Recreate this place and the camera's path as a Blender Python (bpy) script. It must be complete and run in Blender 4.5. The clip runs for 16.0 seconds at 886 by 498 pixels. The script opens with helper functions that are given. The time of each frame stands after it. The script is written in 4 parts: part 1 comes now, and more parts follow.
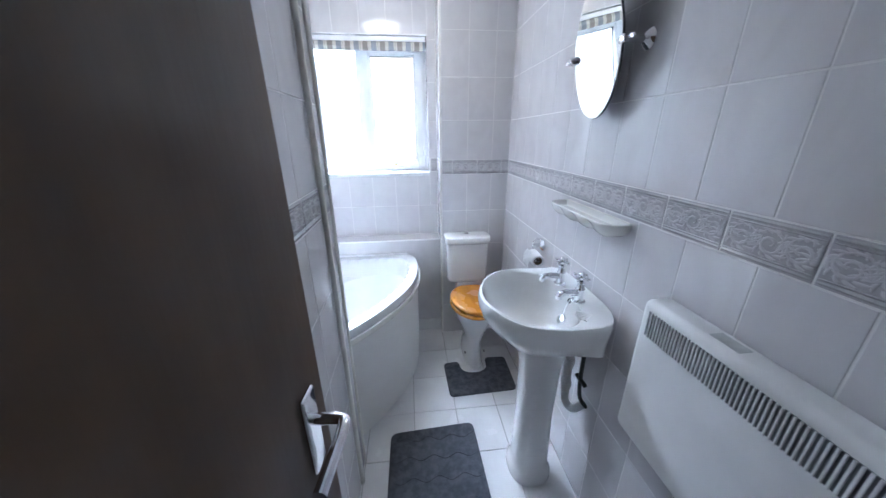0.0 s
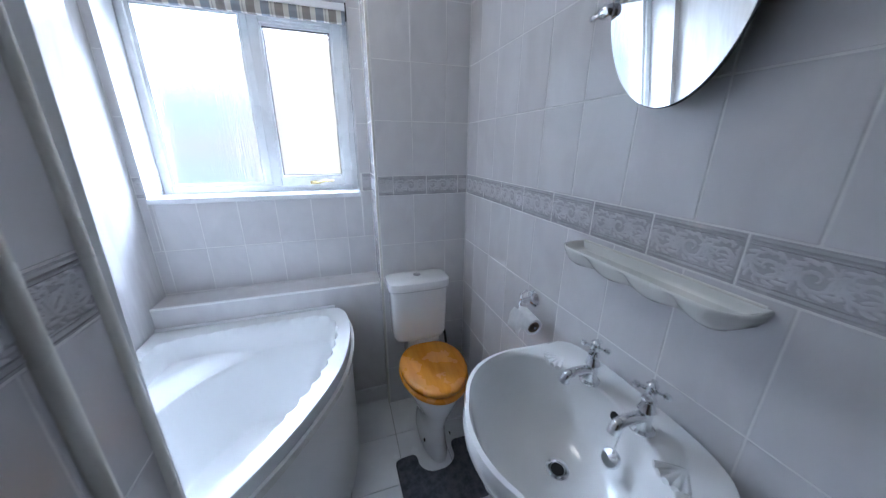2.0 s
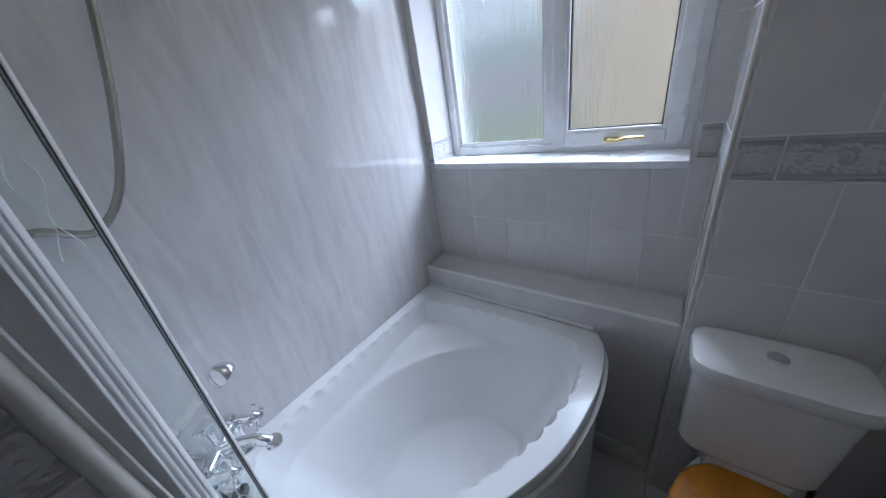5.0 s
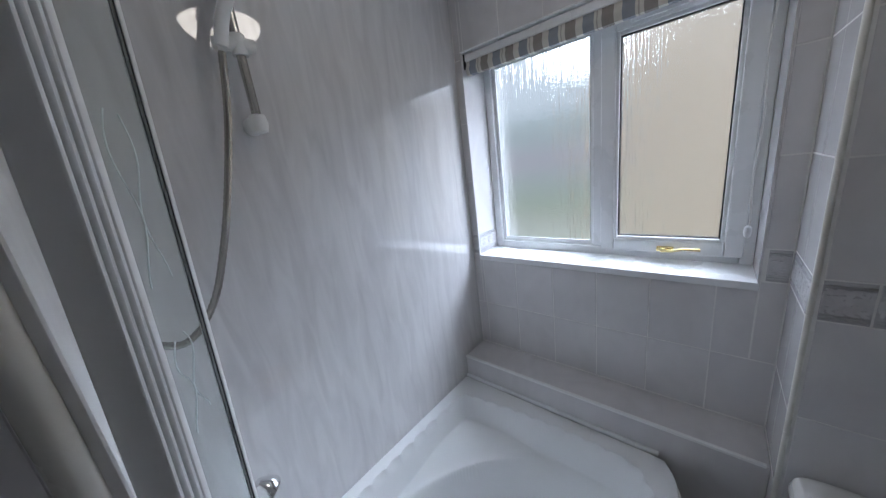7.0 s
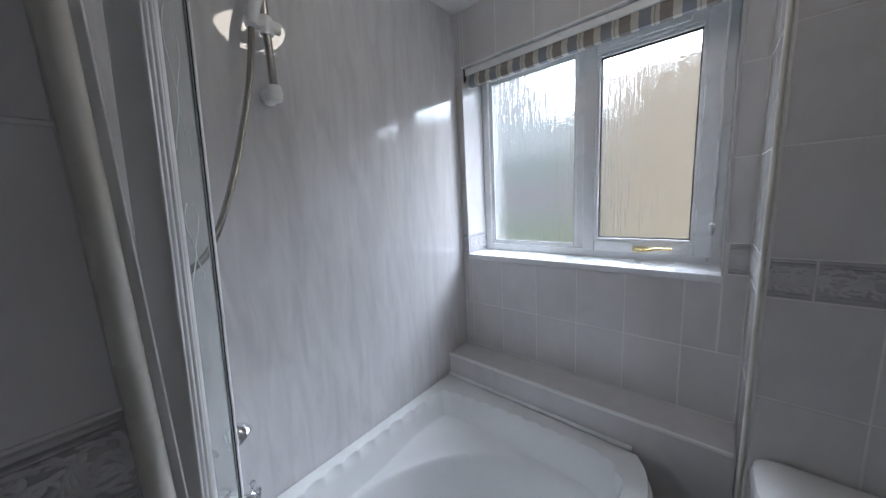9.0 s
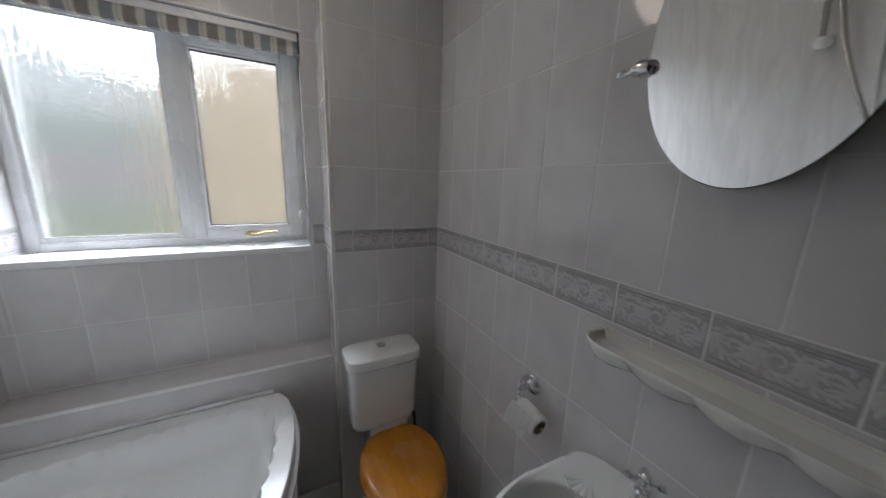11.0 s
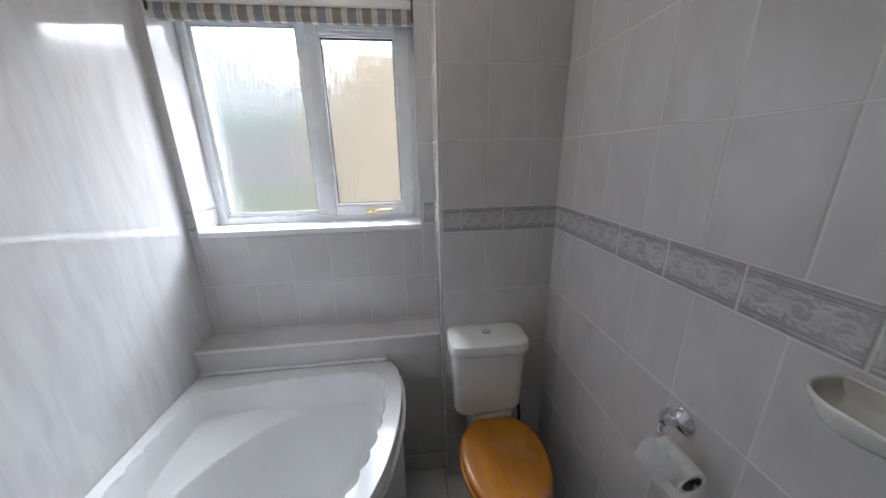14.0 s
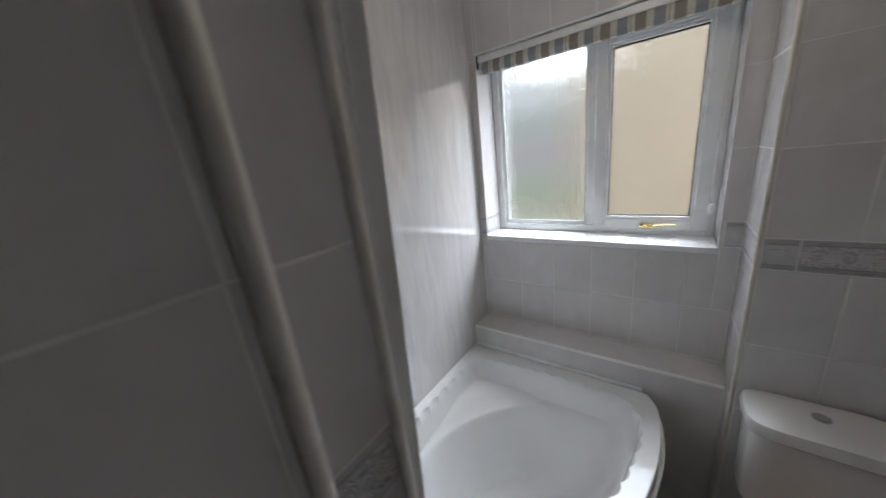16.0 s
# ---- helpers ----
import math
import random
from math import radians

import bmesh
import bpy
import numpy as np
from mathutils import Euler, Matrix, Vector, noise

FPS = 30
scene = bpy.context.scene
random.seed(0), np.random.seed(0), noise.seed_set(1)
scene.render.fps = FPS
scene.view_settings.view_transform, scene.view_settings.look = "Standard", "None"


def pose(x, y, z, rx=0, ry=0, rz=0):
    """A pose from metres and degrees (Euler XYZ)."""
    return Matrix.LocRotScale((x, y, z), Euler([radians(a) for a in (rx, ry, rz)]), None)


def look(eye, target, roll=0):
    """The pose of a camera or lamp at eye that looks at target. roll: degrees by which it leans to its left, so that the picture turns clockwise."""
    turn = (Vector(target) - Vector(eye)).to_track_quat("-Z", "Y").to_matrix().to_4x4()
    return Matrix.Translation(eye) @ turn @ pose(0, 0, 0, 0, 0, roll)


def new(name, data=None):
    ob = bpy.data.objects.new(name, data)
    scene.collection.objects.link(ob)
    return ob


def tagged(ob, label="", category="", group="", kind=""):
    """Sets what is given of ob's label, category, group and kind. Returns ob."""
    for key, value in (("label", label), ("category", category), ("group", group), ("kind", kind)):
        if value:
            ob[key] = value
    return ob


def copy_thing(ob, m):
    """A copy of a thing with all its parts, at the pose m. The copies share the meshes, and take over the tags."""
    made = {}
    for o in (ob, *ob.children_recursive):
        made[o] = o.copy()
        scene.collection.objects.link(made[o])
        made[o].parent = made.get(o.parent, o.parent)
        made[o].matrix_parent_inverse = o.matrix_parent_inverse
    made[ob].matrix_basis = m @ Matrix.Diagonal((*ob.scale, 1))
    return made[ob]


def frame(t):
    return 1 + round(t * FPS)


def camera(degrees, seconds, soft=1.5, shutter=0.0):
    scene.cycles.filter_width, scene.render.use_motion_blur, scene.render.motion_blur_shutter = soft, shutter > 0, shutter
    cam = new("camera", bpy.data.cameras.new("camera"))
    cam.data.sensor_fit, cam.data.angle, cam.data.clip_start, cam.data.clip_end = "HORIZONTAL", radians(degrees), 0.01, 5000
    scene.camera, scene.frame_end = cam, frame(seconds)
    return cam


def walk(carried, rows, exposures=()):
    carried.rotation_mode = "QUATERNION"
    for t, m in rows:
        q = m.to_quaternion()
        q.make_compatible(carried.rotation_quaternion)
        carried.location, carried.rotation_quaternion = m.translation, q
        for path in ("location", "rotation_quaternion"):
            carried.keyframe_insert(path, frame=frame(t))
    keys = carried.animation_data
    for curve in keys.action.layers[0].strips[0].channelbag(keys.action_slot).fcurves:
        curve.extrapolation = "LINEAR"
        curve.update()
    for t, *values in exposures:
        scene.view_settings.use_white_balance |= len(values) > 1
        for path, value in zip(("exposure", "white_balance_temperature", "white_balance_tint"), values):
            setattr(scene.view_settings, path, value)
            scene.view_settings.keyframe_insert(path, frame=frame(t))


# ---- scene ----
cam = camera(110.5, 16.0, soft=1.3, shutter=0.25)
PATH = [
    (0, (-0.656, -2.067, 1.466), (-0.464, -0.199, 0.777), -0.5),
    (0.5, (-0.651, -2.011, 1.448), (-0.159, -0.194, 0.774), 0.5),
    (1, (-0.612, -1.855, 1.444), (-0.076, -0.044, 0.785), 0.5),
    (1.5, (-0.596, -1.698, 1.451), (-0.033, 0.112, 0.812), 0.1),
    (2, (-0.611, -1.481, 1.445), (-0.018, 0.325, 0.822), 0.3),
    (2.5, (-0.564, -1.328, 1.395), (0.079, 0.46, 0.772), 0.0),
    (3, (-0.525, -1.174, 1.392), (0.134, 0.613, 0.782), 0.6),
    (3.5, (-0.495, -1.059, 1.395), (-0.28, 0.831, 0.776), -1.2),
    (4, (-0.516, -0.976, 1.438), (-0.914, 0.873, 0.786), -3.4),
    (4.5, (-0.532, -0.914, 1.458), (-1.429, 0.706, 0.701), -6.8),
    (5, (-0.537, -0.9, 1.49), (-1.692, 0.474, 0.608), -9.7),
    (7.5, (-0.639, -0.93, 1.644), (-2.015, 0.472, 1.268), -6.9),
    (8, (-0.549, -0.907, 1.579), (-2.03, 0.404, 1.281), -5.9),
    (10.5, (-0.594, -1.198, 1.46), (-0.442, 0.769, 1.131), 1.5),
    (11, (-0.616, -1.234, 1.511), (0.292, 0.498, 1.092), 1.9),
    (11.5, (-0.573, -1.248, 1.451), (0.533, 0.337, 0.935), 2.4),
    (12, (-0.547, -1.259, 1.428), (0.618, 0.23, 0.774), 2.4),
    (12.5, (-0.565, -1.248, 1.463), (0.635, 0.219, 0.825), 3.0),
    (13, (-0.589, -1.227, 1.481), (0.546, 0.294, 0.849), 2.3),
    (13.5, (-0.62, -1.185, 1.493), (0.123, 0.563, 0.867), 0.4),
    (14, (-0.572, -1.126, 1.503), (-0.359, 0.778, 0.931), -1.1),
    (14.5, (-0.478, -1.028, 1.542), (-0.788, 0.868, 0.984), -3.1),
    (15, (-0.465, -0.982, 1.578), (-1.282, 0.75, 1.001), -5.4),
    (15.5, (-0.498, -1.05, 1.562), (-1.466, 0.621, 1.041), -5.5),
    (16, (-0.67, -1.184, 1.631), (-1.836, 0.342, 1.075), -6.7),
]
walk(cam, [(t, look(eye, target, roll)) for t, eye, target, roll in PATH],
     [(0.0, 2.2, 5150, 12), (1.0, 1.9, 5150, 12), (2.2, 1.32, 5100, 12), (3.5, 0.9, 5100, 12), (4.5, 0.32, 5300, 13), (5.2, 0.15, 5350, 13),
      (8.2, 0.15, 5700, 13), (10.5, 0.2, 5950, 12), (11.2, 0.4, 6150, 13), (12.5, 0.8, 6150, 14), (13.2, 0.85, 6000, 13), (14.3, 0.54, 6080, 13), (15.2, 0.3, 6150, 12), (16.0, 0.22, 6200, 12)])

# ---- world, sun, lights ----
world = bpy.data.worlds.new("overcast_sky")
scene.world = world
world.use_nodes = True
wn = world.node_tree
sky = wn.nodes.new("ShaderNodeTexSky")
sky.sky_type = 'NISHITA'
sky.sun_disc = False
sky.sun_elevation = radians(48)
sky.sun_rotation = radians(150)
sky.dust_density = 4.0
wn.links.new(sky.outputs[0], wn.nodes["Background"].inputs[0])
wn.nodes["Background"].inputs[1].default_value = 0.15
sun_data = bpy.data.lights.new("sun", 'SUN')
sun_data.energy, sun_data.angle, sun_data.color = 3.2, radians(20), (1.0, 0.97, 0.92)
sun = new("sun", sun_data)
sun.matrix_world = look((3, -5, 9), (0, 0, 0))

# daylight of the overcast sky, standing above the garden outside the window
sky_data = bpy.data.lights.new("sky_light", 'AREA')
sky_data.shape, sky_data.size, sky_data.size_y, sky_data.energy = 'RECTANGLE', 5.0, 3.0, 760
sky_data.color = (0.93, 0.97, 1.0)
sky_light = new("sky_light", sky_data)
sky_light.matrix_world = look((-0.15, 2.75, 3.85), (-0.95, 0.2, 1.4))

# ---- dimensions of the room ----
LEFT, TOP = -1.464, 2.29            # shower wall, ceiling
WINY, LEDGEY, LEDGEZ = 0.209, 0.056, 0.762
BOXX = -0.458                        # edge of the tiled boxing behind the toilet
PARTX, PARTY = -0.935, -0.976         # partition beside the entrance
DOORY = -2.50                        # wall with the entrance door
B0, B1 = 1.228, 1.32                 # decorative border


# ---- helpers ----
def box(bm, x0, x1, y0, y1, z0, z1):
    v = [bm.verts.new(p) for p in ((x0, y0, z0), (x1, y0, z0), (x1, y1, z0), (x0, y1, z0),
                                   (x0, y0, z1), (x1, y0, z1), (x1, y1, z1), (x0, y1, z1))]
    for q in ((3, 2, 1, 0), (4, 5, 6, 7), (0, 1, 5, 4), (1, 2, 6, 5), (2, 3, 7, 6), (3, 0, 4, 7)):
        bm.faces.new([v[i] for i in q])
    return bm


def boxes(*dims, bevel=0.0, segs=2):
    bm = bmesh.new()
    for d in dims:
        box(bm, *d)
    if bevel:
        bmesh.ops.bevel(bm, geom=bm.edges[:], offset=bevel, segments=segs, affect='EDGES', profile=0.5)
    return bm


def loft(rings, cap0=True, cap1=True, bm=None):
    bm = bm or bmesh.new()
    rows = [[bm.verts.new(p) for p in r] for r in rings]
    n = len(rows[0])
    for a, b in zip(rows, rows[1:]):
        for i in range(n):
            bm.faces.new((a[i], a[(i + 1) % n], b[(i + 1) % n], b[i]))
    if cap0:
        bm.faces.new(rows[0][::-1])
    if cap1:
        bm.faces.new(rows[-1])
    return bm


def lathe(profile, m=None, segs=24, bm=None):
    """Profile of (radius, height) pairs turned round z, laid by the matrix m."""
    m = m or Matrix()
    rings = [[m @ Vector((r * math.cos(2 * math.pi * i / segs), r * math.sin(2 * math.pi * i / segs), h)) for i in range(segs)]
             for r, h in profile]
    return loft(rings, bm=bm)


def tube(points, radius, segs=10, bm=None, ripple=0.0):
    pts = [Vector(p) for p in points]
    rings, up = [], Vector((0.13, 0.21, 0.97))
    for i, p in enumerate(pts):
        d = (pts[min(i + 1, len(pts) - 1)] - pts[max(i - 1, 0)]).normalized()
        a = d.cross(up).normalized()
        b = d.cross(a).normalized()
        up = a.cross(d).normalized() if abs(a.dot(up)) < 0.9 else up
        r = radius + (ripple if i % 2 else 0.0)
        rings.append([p + r * (math.cos(2 * math.pi * k / segs) * a + math.sin(2 * math.pi * k / segs) * b) for k in range(segs)])
    return loft(rings, bm=bm)


def spline(points, n=8):
    """Points on a smooth curve through the given ones."""
    p = [Vector(q) for q in points]
    p = [2 * p[0] - p[1]] + p + [2 * p[-1] - p[-2]]
    out = []
    for i in range(1, len(p) - 2):
        for k in range(n):
            t = k / n
            a, b, c, d = p[i - 1:i + 3]
            out.append(0.5 * (2 * b + (c - a) * t + (2 * a - 5 * b + 4 * c - d) * t * t + (3 * b - a - 3 * c + d) * t ** 3))
    return out + [p[-2]]


def to_mesh(name, bm, material, angle=35):
    bmesh.ops.recalc_face_normals(bm, faces=bm.faces[:])
    me = bpy.data.meshes.new(name)
    bm.to_mesh(me)
    bm.free()
    me.materials.append(material)
    me.polygons.foreach_set("use_smooth", [True] * len(me.polygons))
    me.set_sharp_from_angle(angle=radians(angle))
    return me


def even_normals(ob):
    """Keeps large flat faces flat beside their rounded edges."""
    wn_mod = ob.modifiers.new("even_normals", 'WEIGHTED_NORMAL')
    wn_mod.keep_sharp = True


def part(name, bm, material, parent, label="", angle=35):
    ob = new(name, to_mesh(name, bm, material, angle))
    even_normals(ob)
    ob.parent = parent
    ob.matrix_parent_inverse = Matrix.Translation(-parent.location) if parent.type == 'EMPTY' else Matrix()
    return tagged(ob, label)


def thing(name, label, category, at=(0, 0, 0), group=""):
    ob = new(name)
    ob.location = at
    ob.empty_display_size = 0.05
    return tagged(ob, label, category, group)


def structure(name, bm, material, label, category, angle=35):
    ob = new(name, to_mesh(name, bm, material, angle))
    even_normals(ob)
    return tagged(ob, label, category, kind="structure")


# ---- materials ----
def material(name, color, rough=0.5, metal=0.0, coat=0.0, spec=0.5):
    m = bpy.data.materials.new(name)
    m.use_nodes = True
    b = m.node_tree.nodes["Principled BSDF"]
    b.inputs["Base Color"].default_value = (*color, 1)
    b.inputs["Roughness"].default_value = rough
    b.inputs["Metallic"].default_value = metal
    b.inputs["Coat Weight"].default_value = coat
    b.inputs["Coat Roughness"].default_value = 0.06
    b.inputs["Specular IOR Level"].default_value = spec
    return m


def vary(m, c0, c1, scale=3.0, stretch=(1, 1, 1), detail=6.0, lo=0.35, hi=0.65, bump=0.0, bump_scale=60.0, rough=None, rand=0.0, distort=0.0):
    """Gives a material two-tone noise in world-size coordinates, a fine bump and an uneven gloss."""
    nt = m.node_tree
    b = nt.nodes["Principled BSDF"]
    co = nt.nodes.new("ShaderNodeNewGeometry")
    mp = nt.nodes.new("ShaderNodeMapping")
    mp.inputs["Scale"].default_value = stretch
    nt.links.new(co.outputs["Position"], mp.inputs["Vector"])
    vec = mp.outputs[0]
    if rand:
        info = nt.nodes.new("ShaderNodeObjectInfo")
        mul = nt.nodes.new("ShaderNodeMath")
        mul.operation = 'MULTIPLY'
        mul.inputs[1].default_value = rand
        nt.links.new(info.outputs["Random"], mul.inputs[0])
        add = nt.nodes.new("ShaderNodeVectorMath")
        add.operation = 'ADD'
        nt.links.new(vec, add.inputs[0])
        nt.links.new(mul.outputs[0], add.inputs[1])
        vec = add.outputs[0]
    nz = nt.nodes.new("ShaderNodeTexNoise")
    nz.inputs["Scale"].default_value = scale
    nz.inputs["Detail"].default_value = detail
    nz.inputs["Distortion"].default_value = distort
    nt.links.new(vec, nz.inputs["Vector"])
    rp = nt.nodes.new("ShaderNodeValToRGB")
    rp.color_ramp.elements[0].position, rp.color_ramp.elements[1].position = lo, hi
    rp.color_ramp.elements[0].color, rp.color_ramp.elements[1].color = (*c0, 1), (*c1, 1)
    nt.links.new(nz.outputs[0], rp.inputs[0])
    nt.links.new(rp.outputs[0], b.inputs["Base Color"])
    if bump:
        n2 = nt.nodes.new("ShaderNodeTexNoise")
        n2.inputs["Scale"].default_value = bump_scale
        n2.inputs["Detail"].default_value = 4
        nt.links.new(mp.outputs[0], n2.inputs["Vector"])
        bp = nt.nodes.new("ShaderNodeBump")
        bp.inputs["Strength"].default_value = bump
        bp.inputs["Distance"].default_value = 0.002
        nt.links.new(n2.outputs[0], bp.inputs["Height"])
        nt.links.new(bp.outputs[0], b.inputs["Normal"])
    if rough:
        n3 = nt.nodes.new("ShaderNodeTexNoise")
        n3.inputs["Scale"].default_value = 7
        n3.inputs["Detail"].default_value = 8
        nt.links.new(co.outputs["Position"], n3.inputs["Vector"])
        mr = nt.nodes.new("ShaderNodeMapRange")
        mr.inputs["From Min"].default_value, mr.inputs["From Max"].default_value = 0.3, 0.7
        mr.inputs["To Min"].default_value, mr.inputs["To Max"].default_value = rough
        nt.links.new(n3.outputs[0], mr.inputs["Value"])
        nt.links.new(mr.outputs[0], b.inputs["Roughness"])
    return m


PANEL_IOR = 1.65
TILE = vary(material("glazed_tile", (0.72, 0.695, 0.695), 0.16), (0.63, 0.613, 0.62), (0.7, 0.685, 0.688), scale=7, detail=9, lo=0.3, hi=0.7,
            stretch=(1, 1, 0.6), bump=0.11, bump_scale=16, rough=(0.05, 0.12), rand=9.0, distort=1.2)
BORDER = vary(material("border_tile", (0.52, 0.5, 0.52), 0.2), (0.44, 0.428, 0.444), (0.51, 0.5, 0.512), scale=26, detail=6, rough=(0.15, 0.28), bump=0.2, bump_scale=90, rand=5.0)
SCROLL = vary(material("border_relief", (0.68, 0.66, 0.67), 0.22), (0.57, 0.558, 0.568), (0.65, 0.638, 0.645), scale=40, rough=(0.16, 0.3))
GROUT = vary(material("grout", (0.8, 0.79, 0.77), 0.7), (0.715, 0.7, 0.687), (0.8, 0.79, 0.775), scale=9, bump=0.3, bump_scale=200)
FLOORTILE = vary(material("floor_tile", (0.78, 0.77, 0.76), 0.2), (0.72, 0.71, 0.71), (0.82, 0.81, 0.8), scale=4, detail=8, bump=0.15, bump_scale=30, rough=(0.14, 0.3), rand=7.0)
FLOORGROUT = vary(material("floor_grout", (0.4, 0.38, 0.36), 0.85), (0.28, 0.26, 0.25), (0.5, 0.48, 0.46), scale=12)
PANEL = vary(material("marble_panel", (0.72, 0.7, 0.7), 0.1, coat=1.0), (0.6, 0.588, 0.597), (0.72, 0.708, 0.71), scale=12, stretch=(1, 2.2, 0.34), detail=7, lo=0.28, hi=0.66,
             rough=(0.02, 0.04), distort=0.9)
PANEL.node_tree.nodes["Mapping"].inputs["Rotation"].default_value = (radians(-4), 0, 0)
PANEL.node_tree.nodes["Principled BSDF"].inputs["Coat Roughness"].default_value = 0.015
PANEL.node_tree.nodes["Principled BSDF"].inputs["IOR"].default_value = PANEL_IOR
PANEL.node_tree.nodes["Principled BSDF"].inputs["Coat IOR"].default_value = PANEL_IOR
PAINT = vary(material("ceiling_paint", (0.8, 0.8, 0.79), 0.8), (0.8, 0.8, 0.79), (0.86, 0.86, 0.85), scale=3, bump=0.2, bump_scale=160)
PORCELAIN = vary(material("white_porcelain", (0.84, 0.84, 0.83), 0.07, coat=0.4), (0.82, 0.82, 0.81), (0.86, 0.86, 0.85), scale=3, rough=(0.05, 0.1))
CERAMIC = vary(material("cream_ceramic", (0.8, 0.79, 0.75), 0.08, coat=0.4), (0.77, 0.765, 0.725), (0.82, 0.815, 0.78), scale=3, rough=(0.06, 0.12))
ACRYLIC = vary(material("bath_acrylic", (0.84, 0.84, 0.84), 0.12, coat=0.3), (0.76, 0.765, 0.765), (0.8, 0.805, 0.805), scale=3, rough=(0.06, 0.14))
BATHPANEL = vary(material("bath_panel", (0.8, 0.79, 0.76), 0.25), (0.77, 0.755, 0.72), (0.82, 0.81, 0.785), scale=2, rough=(0.28, 0.34))
UPVC = vary(material("window_plastic", (0.83, 0.84, 0.85), 0.28), (0.8, 0.81, 0.82), (0.85, 0.86, 0.87), scale=5, rough=(0.2, 0.36))
WHITEPL = vary(material("white_plastic", (0.8, 0.8, 0.79), 0.35), (0.77, 0.77, 0.76), (0.83, 0.83, 0.82), scale=6, rough=(0.28, 0.42))
CHROME = material("chrome", (0.82, 0.83, 0.85), 0.07, metal=1.0)
BRASS = vary(material("polished_brass", (0.75, 0.6, 0.28), 0.2, metal=1.0), (0.66, 0.5, 0.22), (0.82, 0.68, 0.36), scale=60, rough=(0.12, 0.3))
STEEL = material("rail_metal", (0.44, 0.42, 0.39), 0.25, metal=1.0)
MAT = vary(material("grey_bath_mat", (0.07, 0.075, 0.09), 0.95), (0.05, 0.054, 0.066), (0.1, 0.105, 0.12), scale=35, bump=0.8, bump_scale=420)
PINE = vary(material("honey_pine", (0.5, 0.24, 0.05), 0.25, coat=0.5), (0.55, 0.2, 0.012), (0.66, 0.275, 0.022), scale=7, stretch=(5, 0.7, 1), detail=8, rough=(0.18, 0.32))
DOORWOOD = vary(material("dark_stained_door", (0.2, 0.11, 0.06), 0.4), (0.075, 0.044, 0.023), (0.125, 0.074, 0.04), scale=4, stretch=(1.5, 3, 0.35), detail=9, bump=0.1, bump_scale=60, rough=(0.3, 0.5))
# shade between the heater slats, put in as a dark grey colour
SHADE = material("grille_shade", (0.17, 0.18, 0.19), 0.6)
SEAL = material("grey_seal", (0.06, 0.065, 0.07), 0.5)
BLACK = material("black_plastic", (0.015, 0.015, 0.016), 0.35)
GREYPL = vary(material("grey_plastic", (0.5, 0.52, 0.52), 0.35), (0.44, 0.46, 0.46), (0.56, 0.58, 0.58), scale=30)
PAPER = vary(material("toilet_paper", (0.82, 0.82, 0.81), 0.95), (0.78, 0.78, 0.77), (0.85, 0.85, 0.84), scale=60, bump=0.4, bump_scale=260)
CARD = material("cardboard", (0.2, 0.15, 0.1), 0.9)
TRIM = vary(material("cream_trim", (0.74, 0.72, 0.66), 0.3), (0.7, 0.68, 0.62), (0.78, 0.76, 0.71), scale=8, rough=(0.22, 0.38))
MIRROR = material("mirror_silver", (0.9, 0.92, 0.91), 0.01, metal=1.0)
HALLPAINT = vary(material("hall_paint", (0.62, 0.58, 0.52), 0.8), (0.4, 0.37, 0.33), (0.47, 0.44, 0.39), scale=3)
RENDER = vary(material("beige_render", (0.72, 0.62, 0.48), 0.9), (0.54, 0.455, 0.35), (0.61, 0.52, 0.405), scale=2, bump=0.5, bump_scale=90)
LAWN = vary(material("lawn", (0.07, 0.1, 0.04), 0.9), (0.32, 0.35, 0.27), (0.45, 0.45, 0.38), scale=6)

# obscure glass: rippled so that what lies behind blurs into vertical streaks
GLASS = material("obscure_glass", (0.5, 0.52, 0.515), 0.14)
gb = GLASS.node_tree.nodes["Principled BSDF"]
gb.inputs["Transmission Weight"].default_value = 1.0
gb.inputs["IOR"].default_value = 1.42
g_co = GLASS.node_tree.nodes.new("ShaderNodeNewGeometry")
g_mp = GLASS.node_tree.nodes.new("ShaderNodeMapping")
g_mp.inputs["Scale"].default_value = (1.0, 4.0, 0.05)
g_nz = GLASS.node_tree.nodes.new("ShaderNodeTexNoise")
g_nz.inputs["Scale"].default_value = 150
g_nz.inputs["Detail"].default_value = 2
g_dr = GLASS.node_tree.nodes.new("ShaderNodeTexNoise")
g_dr.inputs["Scale"].default_value = 85
g_dr.inputs["Detail"].default_value = 3
g_ad = GLASS.node_tree.nodes.new("ShaderNodeMath")
g_ad.operation = 'MULTIPLY_ADD'
g_ad.inputs[1].default_value = 0.35
g_bp = GLASS.node_tree.nodes.new("ShaderNodeBump")
g_bp.inputs["Strength"].default_value = 1.0
g_bp.inputs["Distance"].default_value = 0.0035
for a, b in ((g_co.outputs["Position"], g_mp.inputs[0]), (g_mp.outputs[0], g_nz.inputs["Vector"]), (g_co.outputs["Position"], g_dr.inputs["Vector"]), (g_dr.outputs[0], g_ad.inputs[0]),
             (g_nz.outputs[0], g_ad.inputs[2]), (g_ad.outputs[0], g_bp.inputs["Height"]), (g_bp.outputs[0], gb.inputs["Normal"])):
    GLASS.node_tree.links.new(a, b)
CLEAR = material("screen_glass", (0.93, 0.98, 0.965), 0.02)
CLEAR.node_tree.nodes["Principled BSDF"].inputs["Transmission Weight"].default_value = 1.0
CLEAR.node_tree.nodes["Principled BSDF"].inputs["IOR"].default_value = 1.15
ETCH = material("etched_glass", (0.86, 0.9, 0.89), 0.5)
